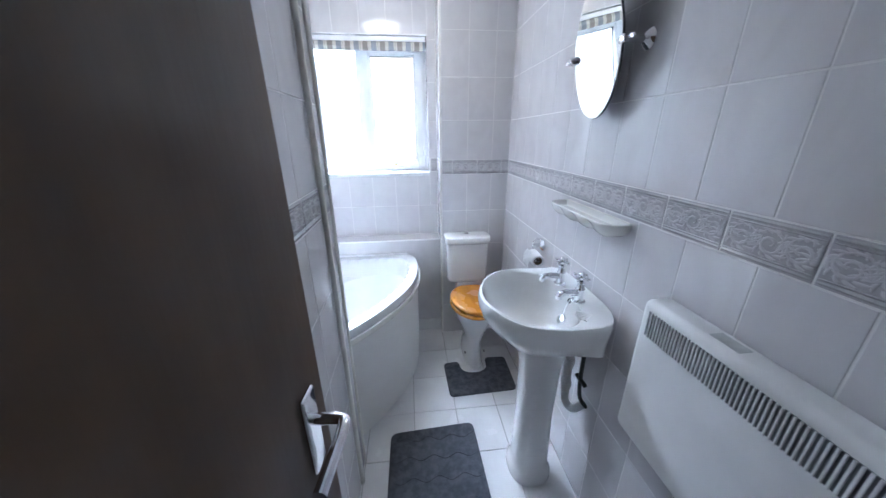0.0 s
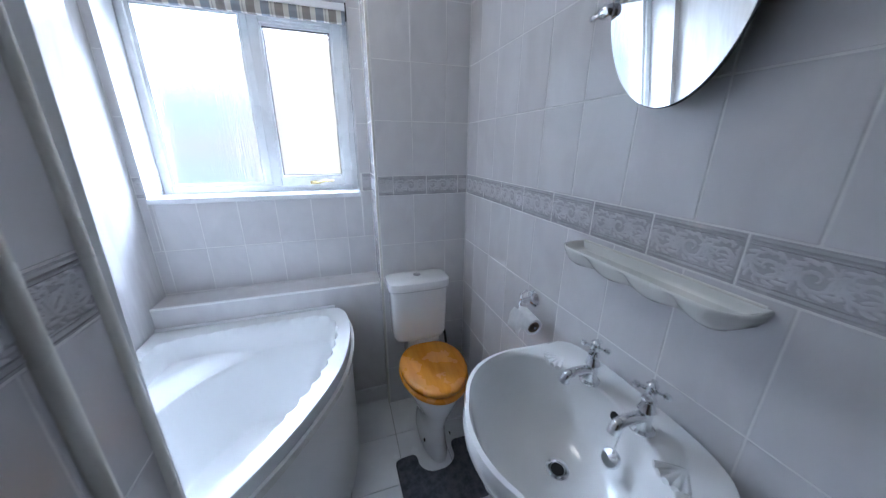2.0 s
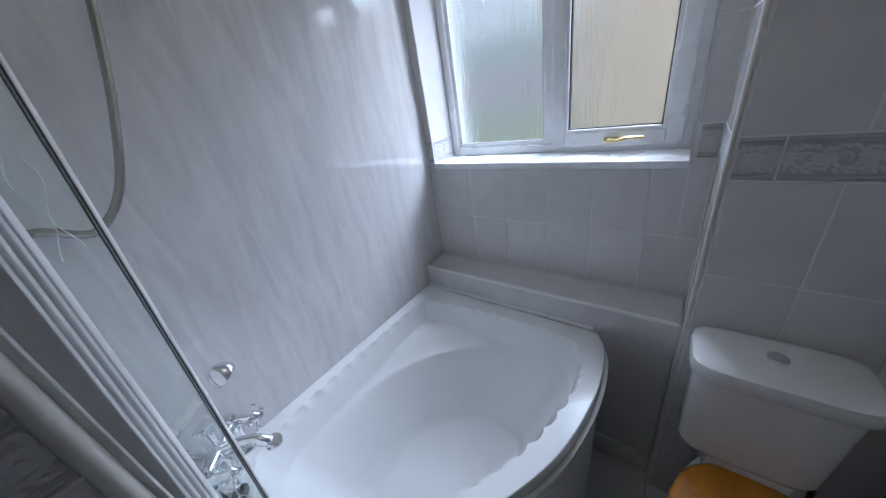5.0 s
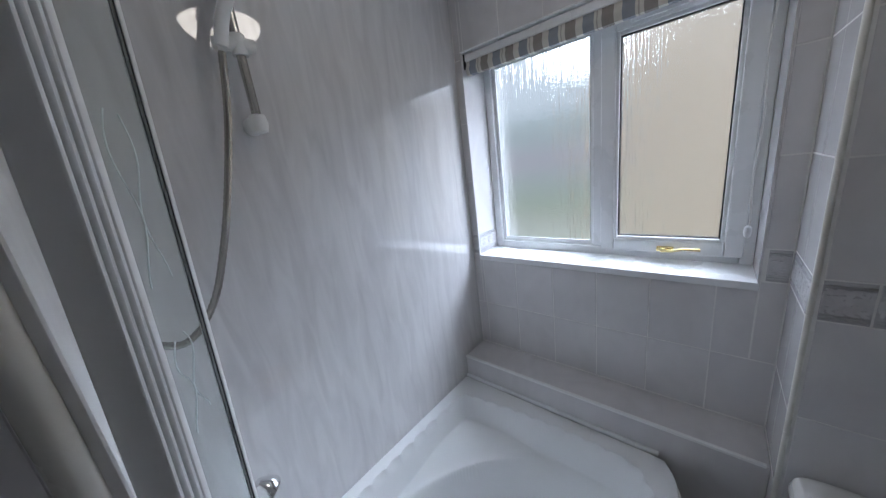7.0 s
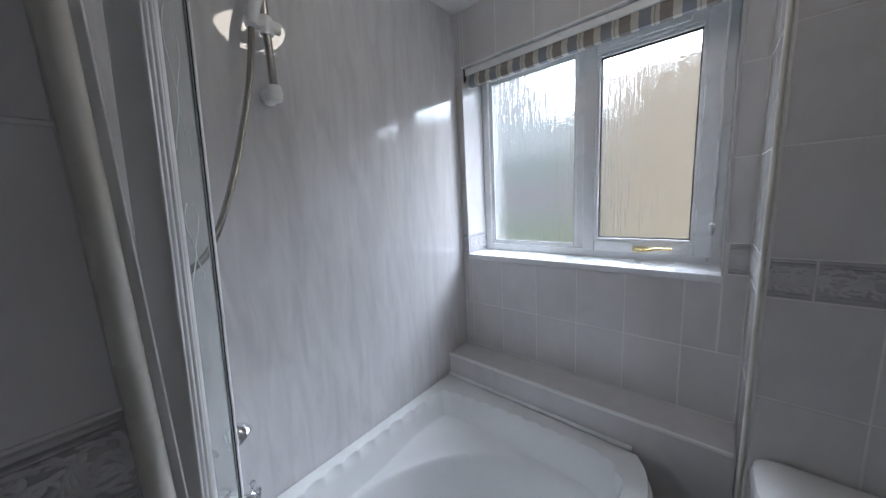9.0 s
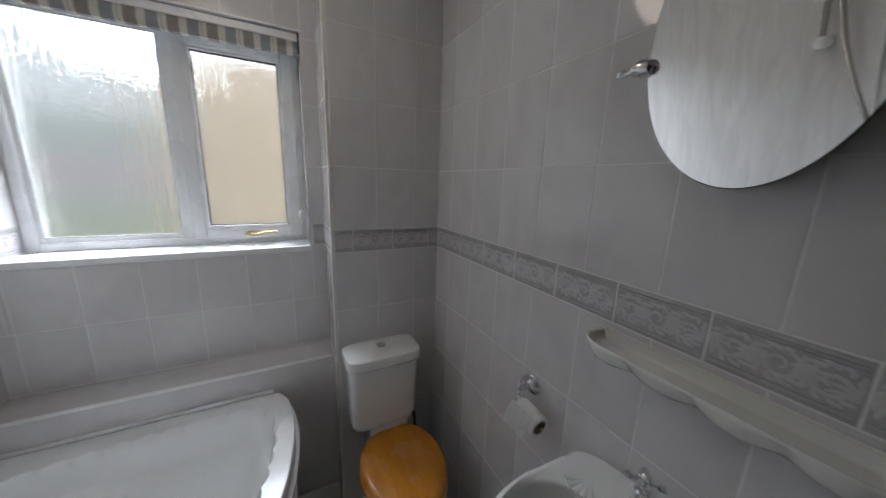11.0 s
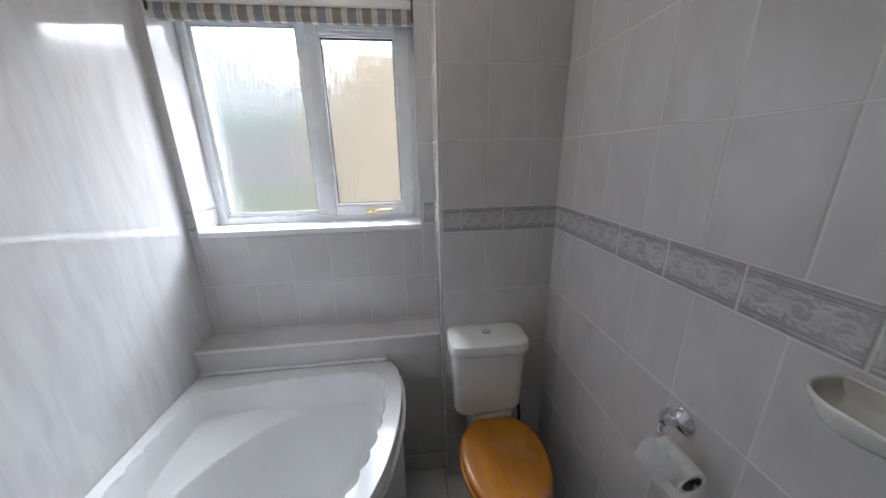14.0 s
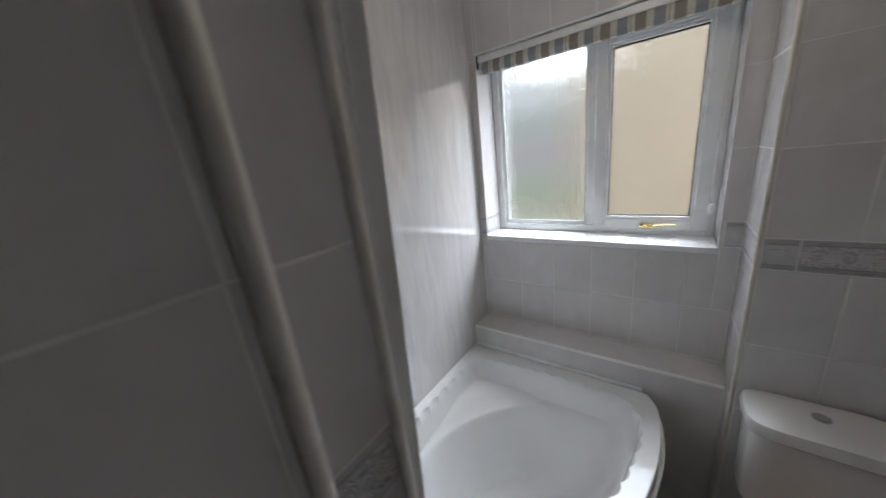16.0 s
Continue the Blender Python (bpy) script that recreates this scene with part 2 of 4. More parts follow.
ETCH.node_tree.nodes["Principled BSDF"].inputs["Transmission Weight"].default_value = 0.75

LAMP = material("lamp_shade", (0.9, 0.85, 0.75), 0.3)
LAMP.node_tree.nodes["Principled BSDF"].inputs["Emission Color"].default_value = (1, 0.86, 0.66, 1)
LAMP.node_tree.nodes["Principled BSDF"].inputs["Emission Strength"].default_value = 4.8

# striped blind cloth: bands along x
BLIND = material("striped_cloth", (0.5, 0.5, 0.5), 0.9)
bn = BLIND.node_tree
b_co = bn.nodes.new("ShaderNodeNewGeometry")
b_sx = bn.nodes.new("ShaderNodeSeparateXYZ")
b_fr = bn.nodes.new("ShaderNodeMath")
b_fr.operation = 'MULTIPLY'
b_fr.inputs[1].default_value = 1 / 0.108
b_f2 = bn.nodes.new("ShaderNodeMath")
b_f2.operation = 'FRACT'
b_rp = bn.nodes.new("ShaderNodeValToRGB")
b_rp.color_ramp.interpolation = 'CONSTANT'
for k, (p, c) in enumerate(((0.0, (0.26, 0.28, 0.31)), (0.3, (0.6, 0.575, 0.52)), (0.36, (0.4, 0.375, 0.34)), (0.4, (0.6, 0.575, 0.52)), (0.5, (0.27, 0.245, 0.22)), (0.8, (0.6, 0.575, 0.52)))):
    e = b_rp.color_ramp.elements[k] if k < 2 else b_rp.color_ramp.elements.new(p)
    e.position, e.color = p, (*c, 1)
for a, b in ((b_co.outputs["Position"], b_sx.inputs[0]), (b_sx.outputs[0], b_fr.inputs[0]), (b_fr.outputs[0], b_f2.inputs[0]), (b_f2.outputs[0], b_rp.inputs[0]),
             (b_rp.outputs[0], bn.nodes["Principled BSDF"].inputs["Base Color"])):
    bn.links.new(a, b)

# far distance seen blurred through the obscure glass: pale sky over grey-green trees, all self-glowing
DIST = bpy.data.materials.new("far_distance_glow")
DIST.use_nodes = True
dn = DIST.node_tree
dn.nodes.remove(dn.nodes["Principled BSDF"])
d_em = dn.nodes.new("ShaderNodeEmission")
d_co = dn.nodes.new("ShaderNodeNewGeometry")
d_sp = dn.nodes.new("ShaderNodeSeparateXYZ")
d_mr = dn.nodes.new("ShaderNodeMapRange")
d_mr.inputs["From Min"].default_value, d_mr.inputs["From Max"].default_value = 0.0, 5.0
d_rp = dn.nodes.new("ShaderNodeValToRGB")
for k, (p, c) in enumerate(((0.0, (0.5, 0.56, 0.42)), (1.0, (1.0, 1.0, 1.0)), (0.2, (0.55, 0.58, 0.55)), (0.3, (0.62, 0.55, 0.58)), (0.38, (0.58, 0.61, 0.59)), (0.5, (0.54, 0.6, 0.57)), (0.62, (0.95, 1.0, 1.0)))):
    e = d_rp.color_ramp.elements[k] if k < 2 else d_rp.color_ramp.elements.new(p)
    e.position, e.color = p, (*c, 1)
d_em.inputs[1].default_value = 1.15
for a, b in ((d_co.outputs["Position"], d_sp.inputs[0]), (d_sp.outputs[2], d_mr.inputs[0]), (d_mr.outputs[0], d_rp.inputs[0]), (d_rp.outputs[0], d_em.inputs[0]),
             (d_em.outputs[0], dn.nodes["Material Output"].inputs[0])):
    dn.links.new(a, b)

# ---- structure of the room ----
RZ = 0.66                            # rim of the bath
T = 0.12
wall_right = structure("wall_right", boxes((0.0008, T, DOORY - T, T, 0, TOP)), GROUT, "tiled bathroom wall with a patterned border", "wall")
wall_boxing = structure("wall_boxing", boxes((BOXX + 0.0008, 0.0006, 0.0008, WINY + 0.2, 0, TOP)), GROUT, "tiled boxing wall behind the toilet", "wall")
WX0, WX1, WZ0, WZ1, WOUT, FRY = -1.428, -0.517, 1.214, 2.062, 0.52, 0.36
wall_window = structure("wall_window", boxes((LEFT - T, BOXX, WINY + 0.0008, WOUT, 0, WZ0 - 0.004), (LEFT - T, BOXX, WINY + 0.0008, WOUT, WZ1 + 0.004, TOP + 0.1),
                                             (LEFT - T, WX0 - 0.004, WINY + 0.0008, WOUT, WZ0 - 0.004, WZ1 + 0.004),
                                             (WX1 + 0.004, BOXX, WINY + 0.0008, WOUT, WZ0 - 0.004, WZ1 + 0.004)), GROUT, "tiled wall around the bathroom window", "wall")
wall_shower = structure("wall_shower", boxes((LEFT - T, LEFT, PARTY - 0.1, WINY + 0.0025, 0, TOP + 0.1)), PANEL, "glossy pale marble-effect shower wall panel", "wall")
wall_partition = structure("wall_partition", boxes((LEFT - T, PARTX - 0.0008, DOORY - T, PARTY - 0.006, 0, TOP + 0.1)), GROUT, "tiled partition wall at the end of the bath", "wall")
# entrance wall with its doorway, and the landing behind it
DX0, DX1, DH = -0.87, -0.08, 2.03
wall_door = structure("wall_door", boxes((DX1, T, DOORY - T - 0.002, DOORY, 0, TOP), (PARTX - 0.006, DX0, DOORY - T - 0.002, DOORY, 0, TOP), (DX0, DX1, DOORY - T - 0.002, DOORY, DH, TOP)),
                      HALLPAINT, "painted wall around the entrance doorway", "wall")
wall_landing = structure("wall_landing", boxes((-1.6, 0.8, -4.0, -3.9, 0, TOP), (-1.7, -1.6, -4.0, DOORY - T - 0.004, 0, TOP), (0.8, 0.9, -4.0, DOORY - T - 0.004, 0, TOP),
                                               (T + 0.002, 0.8, DOORY - T - 0.004, DOORY - 0.01, 0, TOP)), HALLPAINT, "plain painted landing walls", "wall")
ceiling = structure("ceiling", boxes((LEFT - T - 0.2, 1.0, -4.1, WINY + 0.006, TOP, TOP + 0.1)), PAINT, "smooth white painted ceiling", "ceiling")
floor = structure("floor", boxes((LEFT - T - 0.2, 1.0, -4.1, WINY + 0.2, -0.1, -0.005)), FLOORGROUT, "white square floor tiles with grey joints", "floor")

# ledge above the bath and low skirting tile beside it
ledge = structure("ledge", boxes((LEFT + 0.002, BOXX - 0.001, LEDGEY, WINY + 0.002, 0.0, LEDGEZ), bevel=0.002), TILE, "tiled shelf ledge running behind the bath", "ledge")
part("edge_trim", boxes((LEFT + 0.003, BOXX - 0.008, LEDGEY - 0.003, LEDGEY + 0.008, LEDGEZ - 0.007, LEDGEZ + 0.003), bevel=0.0025), WHITEPL, ledge)
part("sealant", tube([(LEFT + 0.004, LEDGEY - 0.006, RZ + 0.001), (-1.1, LEDGEY - 0.006, RZ + 0.001), (-0.7, LEDGEY - 0.006, RZ + 0.001)], 0.008, 10), UPVC, ledge, "white silicone bead")
skirting = structure("baseboard", boxes((-0.72, BOXX - 0.002, LEDGEY - 0.014, LEDGEY - 0.002, 0.0, 0.098), bevel=0.003), FLOORTILE, "low white skirting tile beside the bath", "baseboard")


def vertical_trim(name, x, y, r, z0, z1, label):
    ring = [(x + r * math.cos(2 * math.pi * i / 12), y + r * math.sin(2 * math.pi * i / 12)) for i in range(12)]
    return structure(name, loft([[(a, b, z) for a, b in ring] for z in (z0, z1)]), TRIM, label, "trim")


vertical_trim("trim_boxing", BOXX + 0.003, 0.003, 0.0055, 0, TOP, "white plastic edge trim on the boxing")
vertical_trim("trim_partition", PARTX - 0.003, PARTY - 0.003, 0.011, 0, TOP, "cream plastic edge trim on the partition")
vertical_trim("pipe_cover", PARTX + 0.003, -1.088, 0.012, 0, TOP, "cream half-round cover strip on the tiled partition")

# ---- window ----
window = tagged(new("window_1"), "white plastic window with two obscure panes, closed", "window", kind="structure")
MULX = -0.955


def frame_ring(x0, x1, z0, z1, w, y0, y1, bevel=0.006):
    return boxes((x0, x0 + w, y0, y1, z0, z1), (x1 - w, x1, y0, y1, z0, z1), (x0 + w, x1 - w, y0, y1, z0, z0 + w), (x0 + w, x1 - w, y0, y1, z1 - w, z1), bevel=bevel)


part("window_frame", frame_ring(WX0, WX1, WZ0 + 0.008, WZ1, 0.034, FRY, FRY + 0.07), UPVC, window)
part("mullion", boxes((MULX - 0.026, MULX + 0.026, FRY + 0.002, FRY + 0.068, WZ0 + 0.042, WZ1 - 0.034), bevel=0.006), UPVC, window)
part("glazing_bead", frame_ring(WX0 + 0.03, MULX - 0.018, WZ0 + 0.04, WZ1 - 0.03, 0.018, FRY + 0.012, FRY + 0.03, 0.004), UPVC, window)
part("gasket", frame_ring(WX0 + 0.047, MULX - 0.035, WZ0 + 0.057, WZ1 - 0.047, 0.003, FRY + 0.0135, FRY + 0.024, 0.0), GREYPL, window)
sash = part("casement", frame_ring(MULX + 0.006, WX1 - 0.026, WZ0 + 0.034, WZ1 - 0.03, 0.046, FRY - 0.018, FRY - 0.001), UPVC, window)
part("glazing_bead", frame_ring(MULX + 0.05, WX1 - 0.07, WZ0 + 0.078, WZ1 - 0.074, 0.013, FRY - 0.012, FRY + 0.012, 0.004), UPVC, sash)
part("gasket", frame_ring(MULX + 0.063, WX1 - 0.083, WZ0 + 0.091, WZ1 - 0.087, 0.004, FRY - 0.002, FRY + 0.012, 0.0), BLACK, sash)
for nm, x0, x1, z0, z1, yy, par in (("pane", WX0 + 0.04, MULX - 0.028, WZ0 + 0.05, WZ1 - 0.04, FRY + 0.022, window), ("pane", MULX + 0.064, WX1 - 0.084, WZ0 + 0.092, WZ1 - 0.088, FRY + 0.006, sash)):
    pane = part(nm, boxes((x0, x1, yy, yy + 0.004, z0, z1)), GLASS, par, "rippled obscure glass pane")
    pane.visible_shadow = False
handle = part("handle", boxes((-0.765, -0.715, FRY - 0.032, FRY - 0.018, 1.259, 1.276), (-0.752, -0.738, FRY - 0.05, FRY - 0.03, 1.26, 1.274), bevel=0.003), BRASS, sash, "polished brass casement handle")
part("lever", tube([(-0.75, FRY - 0.045, 1.266), (-0.72, FRY - 0.05, 1.268), (-0.69, FRY - 0.05, 1.276), (-0.645, FRY - 0.048, 1.276)], 0.0048), BRASS, window)
part("trickle_vent", boxes((-0.86, -0.63, FRY - 0.03, FRY - 0.019, WZ1 - 0.066, WZ1 - 0.05), bevel=0.003), UPVC, window)
part("window_sill", boxes((WX0 - 0.004, WX1 + 0.004, WINY - 0.006, FRY + 0.01, WZ0 - 0.014, WZ0 + 0.010), bevel=0.004), UPVC, window)
for x0, x1 in ((WX0 - 0.004, WX0 + 0.001), (WX1 - 0.001, WX1 + 0.004)):
    part("reveal", boxes((x0, x1, WINY - 0.004, FRY + 0.02, WZ0, WZ1)), TILE, window, "glazed tile lining of the window recess")
part("reveal_head", boxes((WX0 - 0.004, WX1 + 0.004, WINY - 0.004, FRY + 0.02, WZ1 - 0.001, WZ1 + 0.004)), UPVC, window)

# blind rolled up under the head of the window
blind = thing("roller_blind", "rolled-up striped blind under the window head", "blind", (-0.97, WINY + 0.05, WZ1 - 0.05))
part("headrail", boxes((WX0 + 0.006, WX1 - 0.006, WINY + 0.011, WINY + 0.054, WZ1 - 0.032, WZ1 - 0.004), bevel=0.004), UPVC, blind)
part("bracket", boxes((WX0 + 0.0015, WX0 + 0.006, WINY + 0.009, WINY + 0.064, WZ1 - 0.058, WZ1 - 0.003)), BLACK, blind)
part("bracket", boxes((WX1 - 0.006, WX1 - 0.0015, WINY + 0.009, WINY + 0.064, WZ1 - 0.058, WZ1 - 0.003)), BLACK, blind)
cloth = [(WINY + 0.015 + 0.004 * math.sin(i * 1.3), WZ1 - 0.028 - 0.052 * i / 6) for i in range(7)]
bm = bmesh.new()
prev = None
for y, z in cloth + [(y + 0.02, z) for y, z in cloth[::-1]]:
    row = [bm.verts.new((x, y, z)) for x in np.linspace(WX0 + 0.008, WX1 - 0.008, 12)]
    if prev:
        for i in range(11):
            bm.faces.new((prev[i], prev[i + 1], row[i + 1], row[i]))
    prev = row
part("cloth", bm, BLIND, blind, "cloth in grey, brown and cream stripes")
part("pull_chain", tube([(WX1 - 0.03 + 0.003 * math.sin(k * 0.5), WINY + 0.044, WZ1 - 0.028 - 0.024 * k) for k in range(29)], 0.0018, 6, ripple=0.0012), WHITEPL, blind)
part("chain_weight", lathe([(0.002, 0.02), (0.007, 0.015), (0.009, 0), (0.006, -0.014), (0.002, -0.018)], pose(WX1 - 0.03, WINY + 0.044, WZ1 - 0.708), 12), UPVC, blind)

# ---- outside the window ----
ground = structure("ground", boxes((-60, 60, WOUT + 0.02, 120, -0.25, -0.2)), LAWN, "grass outside the house", "ground")
# emissive sheet: its brightness is in the colour and adds window light
backdrop = structure("backdrop", boxes((-14, 12, 9.0, 9.05, -0.2, 9.0)), DIST, "glowing backdrop of pale overcast sky over grey-green trees", "backdrop")
neighbour = structure("neighbour_wall", boxes((-1.45, 5.5, 2.3, 2.5, -0.2, 2.6)), RENDER, "beige rendered wall of the next house", "wall")

# ---- bath ----
bath = thing("corner_bath", "white acrylic offset bath with a curved front panel", "bath", (-1.05, -0.45, 0))
outer_pts = [(LEFT + 0.002, LEDGEY - 0.016), (-1.1, LEDGEY - 0.016), (-0.72, LEDGEY - 0.016), (-0.68, LEDGEY - 0.02), (-0.645, -0.03), (-0.63, -0.16), (-0.64, -0.3), (-0.674, -0.45), (-0.745, -0.6),
             (-0.845, -0.75), (-0.965, -0.885), (-1.08, PARTY + 0.002), (-1.25, PARTY + 0.002), (LEFT + 0.002, PARTY + 0.002), (LEFT + 0.002, -0.75), (LEFT + 0.002, -0.4)]


def resample(pts, n, smooth=None):
    """n points evenly along a closed outline, the stretch named by smooth rounded by a curve."""
    out = []
    for i in range(len(pts)):
        a, b = Vector((*pts[i], 0)), Vector((*pts[(i + 1) % len(pts)], 0))
        if smooth and smooth[0] <= i < smooth[1]:
            p, q = Vector((*pts[i - 1], 0)), Vector((*pts[(i + 2) % len(pts)], 0))
            if i == smooth[0]:
                p = 2 * a - b
            for k in range(8):
                t = k / 8
                out.append(0.5 * (2 * a + (b - p) * t + (2 * p - 5 * a + 4 * b - q) * t * t + (3 * a - p - 3 * b + q) * t ** 3))
        else:
            out += [a.lerp(b, k / 8) for k in range(8)]
    d = [0.0]
    for a, b in zip(out, out[1:] + out[:1]):
        d.append(d[-1] + (b - a).length)
    res, j = [], 0
    for k in range(n):
        s = d[-1] * k / n
        while d[j + 1] < s:
            j += 1
        f = (s - d[j]) / max(d[j + 1] - d[j], 1e-9)
        res.append(out[j].lerp(out[(j + 1) % len(out)], f))
    return res


NB = 420
outer = resample(outer_pts, NB, (3, 11))
inner_pts = [(-1.36, -0.06), (-1.1, -0.03), (-0.84, -0.022), (-0.742, -0.045), (-0.692, -0.14), (-0.7, -0.28), (-0.738, -0.43), (-0.806, -0.57), (-0.9, -0.715), (-1.015, -0.845), (-1.14, -0.915), (-1.28, -0.91),
             (-1.38, -0.855), (-1.41, -0.7), (-1.414, -0.4), (-1.407, -0.14)]
inner = resample(inner_pts, NB, (0, 16))
centre = Vector((-1.07, -0.42, 0))


def scallop(p, k, depth):
    # wavy lip along the wall side and the front side of the rim
    d = (p - centre).normalized()
    return p + d * depth * abs(math.sin(k * math.pi * 42 / NB))


def ringz(pts, z):
    return [Vector((p.x, p.y, z)) for p in pts]


def shrink(pts, f, c=centre):
    return [c + (p - c) * f for p in pts]


lip = [scallop(p, k, 0.011) for k, p in enumerate(inner)]
shelf = [Vector((-1.05, -0.45, 0)) + (p - Vector((-1.05, -0.45, 0))) * 0.93 for p in inner]
deep = Vector((-1.04, -0.47, 0))


def smooth(x):
    x = min(1.0, max(0.0, x))
    return x * x * (3 - 2 * x)


def tub_z(p, z):
    # moulded corner seat under the window, ending in a diagonal ridge above the foot well
    along = (p.x + 0.985) * -0.572 + (p.y + 0.03) * -0.821
    d = (p.x + 0.985) * -0.821 + (p.y + 0.03) * 0.572 - 0.085 * math.sin(math.pi * min(1.0, max(0.0, along / 0.743)))
    ends = smooth((along + 0.02) / 0.12) * smooth((0.86 - along) / 0.2)
    seat = RZ - 0.118 + 0.03 * smooth(d / 0.12)
    fall = 1.0 if d > 0 else max(0.0, 1 + d / 0.11) ** 1.8
    return z + (max(seat, z) - z) * fall * ends


rings = [ringz(outer, RZ - 0.045), ringz(outer, RZ - 0.006), ringz(shrink(outer, 0.997), RZ - 0.001), ringz(shrink(outer, 0.992), RZ), ringz(lip, RZ - 0.001)]
for f, z, keep in ((0.05, -0.006, 1.0), (0.11, -0.014, 0.55), (0.2, -0.026, 0.12), (0.3, -0.038, 0.0), (0.6, -0.07, 0.0), (1.0, -0.11, 0.0)):
    wall = [a.lerp(b, f) + (w - a) * keep for a, b, w in zip(inner, shelf, lip)]
    rings.append([Vector((p.x, p.y, tub_z(p, RZ + z))) for p in wall])
for k in range(1, 61):
    f = k / 61
    rings.append([Vector((p.x, p.y, tub_z(p, RZ - 0.11 - 0.295 * smooth(0.12 + f / 0.5) + 0.295 * smooth(0.12)))) for p in [a.lerp(deep, f) for a in shelf]])
part("tub", loft(rings, cap0=False), ACRYLIC, bath, angle=75)
# front panel below the rim, following its curve
curve = [p for p in resample(outer_pts, 320, (3, 11)) if p.x > -1.1 and (p.y < LEDGEY - 0.02 or p.x > -0.675)]
curve.sort(key=lambda p: -p.y)
prof = [(0.012, RZ - 0.047), (0.006, RZ - 0.06), (-0.004, RZ - 0.075), (-0.008, RZ - 0.2), (-0.01, 0.12), (-0.016, 0.0)]
bm = bmesh.new()
rows = []
for i, p in enumerate(curve):
    d = curve[min(i + 1, len(curve) - 1)] - curve[max(i - 1, 0)]
    n = Vector((-d.y, d.x, 0)).normalized()
    n = n if n.x > 0 else -n
    rows.append([bm.verts.new(Vector((p.x, p.y, z)) + n * o) for o, z in prof] + [bm.verts.new(Vector((p.x, p.y, z)) + n * (o - 0.012)) for o, z in prof[::-1]])
for a, b in zip(rows, rows[1:]):
    for k in range(len(a)):
        bm.faces.new((a[k], a[(k + 1) % len(a)], b[(k + 1) % len(a)], b[k]))
bm.faces.new(rows[0])
bm.faces.new(rows[-1][::-1])
panel_bm = bm
band = [(0.004, RZ - 0.05), (0.012, RZ - 0.052), (0.016, RZ - 0.058), (0.016, RZ - 0.078), (0.011, RZ - 0.084), (0.002, RZ - 0.086)]
bm = bmesh.new()
rows = []
for i, p in enumerate(curve):
    d = curve[min(i + 1, len(curve) - 1)] - curve[max(i - 1, 0)]
    n = Vector((-d.y, d.x, 0)).normalized()
    n = n if n.x > 0 else -n
    rows.append([bm.verts.new(Vector((p.x, p.y, z)) + n * (o - 0.006)) for o, z in band])
for a, b in zip(rows, rows[1:]):
    for k in range(len(a)):
        bm.faces.new((a[k], a[(k + 1) % len(a)], b[(k + 1) % len(a)], b[k]))
bm.faces.new(rows[0])
bm.faces.new(rows[-1][::-1])
part("panel_lip", bm, TRIM, bath, "cream rounded lip along the top of the panel")
part("front_panel", panel_bm, BATHPANEL, bath, "cream-white curved bath panel")
part("waste", lathe([(0.03, 0), (0.032, 0.003), (0.022, 0.004), (0.018, 0.001)], pose(-1.16, -0.66, RZ - 0.404), 20), CHROME, bath)

# ---- bath mixer, shower ----
def cross_handle(bm, c, r=0.026, axis='z'):
    m = pose(*c) if axis == 'z' else pose(*c, ry=90)
    lathe([(0.006, -0.012), (0.009, -0.008), (0.011, 0), (0.009, 0.008), (0.011, 0.013), (0.006, 0.018), (0.001, 0.019)], m, 14, bm)
    for k in range(4):
        a = k * math.pi / 2 + 0.5
        d = Vector((math.cos(a), math.sin(a), 0)) if axis == 'z' else Vector((0, math.cos(a), math.sin(a)))
        c0 = Vector(c)
        tube([c0 + d * 0.006, c0 + d * (r - 0.008), c0 + d * r, c0 + d * (r + 0.008)], 0.0035, 8, bm)
        lathe([(0.001, -0.0075), (0.006, -0.005), (0.0078, 0), (0.006, 0.005), (0.001, 0.0075)], Matrix.Translation(c0 + d * (r + 0.006)), 8, bm)
    return bm


mixer = thing("bath_mixer", "chrome bath shower mixer with cross-head taps and a hand spray", "tap", (-1.355, -0.945, RZ))
# set across the corner of the rim: x along the bar, y towards the tub
mx = Matrix.Translation((-1.355, -0.945, RZ)) @ Matrix(((0.72, 0.694, 0, 0), (-0.694, 0.72, 0, 0), (0, 0, 1, 0), (0, 0, 0, 1)))


def at_mixer(bm):
    bmesh.ops.transform(bm, matrix=mx, verts=bm.verts[:])
    return bm


def tap_head(x):
    """Cross-head on a short stem that points towards the tub."""
    bm = lathe([(0.013, 0.0), (0.013, 0.02), (0.009, 0.026), (0.008, 0.04), (0.012, 0.043), (0.013, 0.05), (0.008, 0.056), (0.009, 0.062), (0.002, 0.066)], pose(x, 0.01, 0.095, -90), 16)
    for k in range(4):
        a = k * math.pi / 2 + 0.35
        d = Vector((math.cos(a), 0, math.sin(a)))
        c = Vector((x, 0.058, 0.095))
        tube([c + d * 0.006, c + d * 0.018, c + d * 0.026], 0.0032, 8, bm)
        lathe([(0.001, -0.006), (0.005, -0.004), (0.0062, 0), (0.005, 0.004), (0.001, 0.006)], Matrix.Translation(c + d * 0.027), 10, bm)
    return bm


bm = bmesh.new()
for x in (-0.062, 0.062):
    lathe([(0.022, 0), (0.022, 0.006), (0.013, 0.011), (0.0115, 0.06), (0.015, 0.07), (0.018, 0.085), (0.018, 0.105), (0.012, 0.115), (0.002, 0.118)], pose(x, 0, -0.001), 18, bm)
tube([(-0.062, 0, 0.09), (0, 0, 0.092), (0.062, 0, 0.09)], 0.0145, 16, bm)
tube(spline([(0, 0, 0.09), (0, 0.04, 0.098), (0, 0.08, 0.094), (0, 0.105, 0.078)], 5), 0.0125, 14, bm)
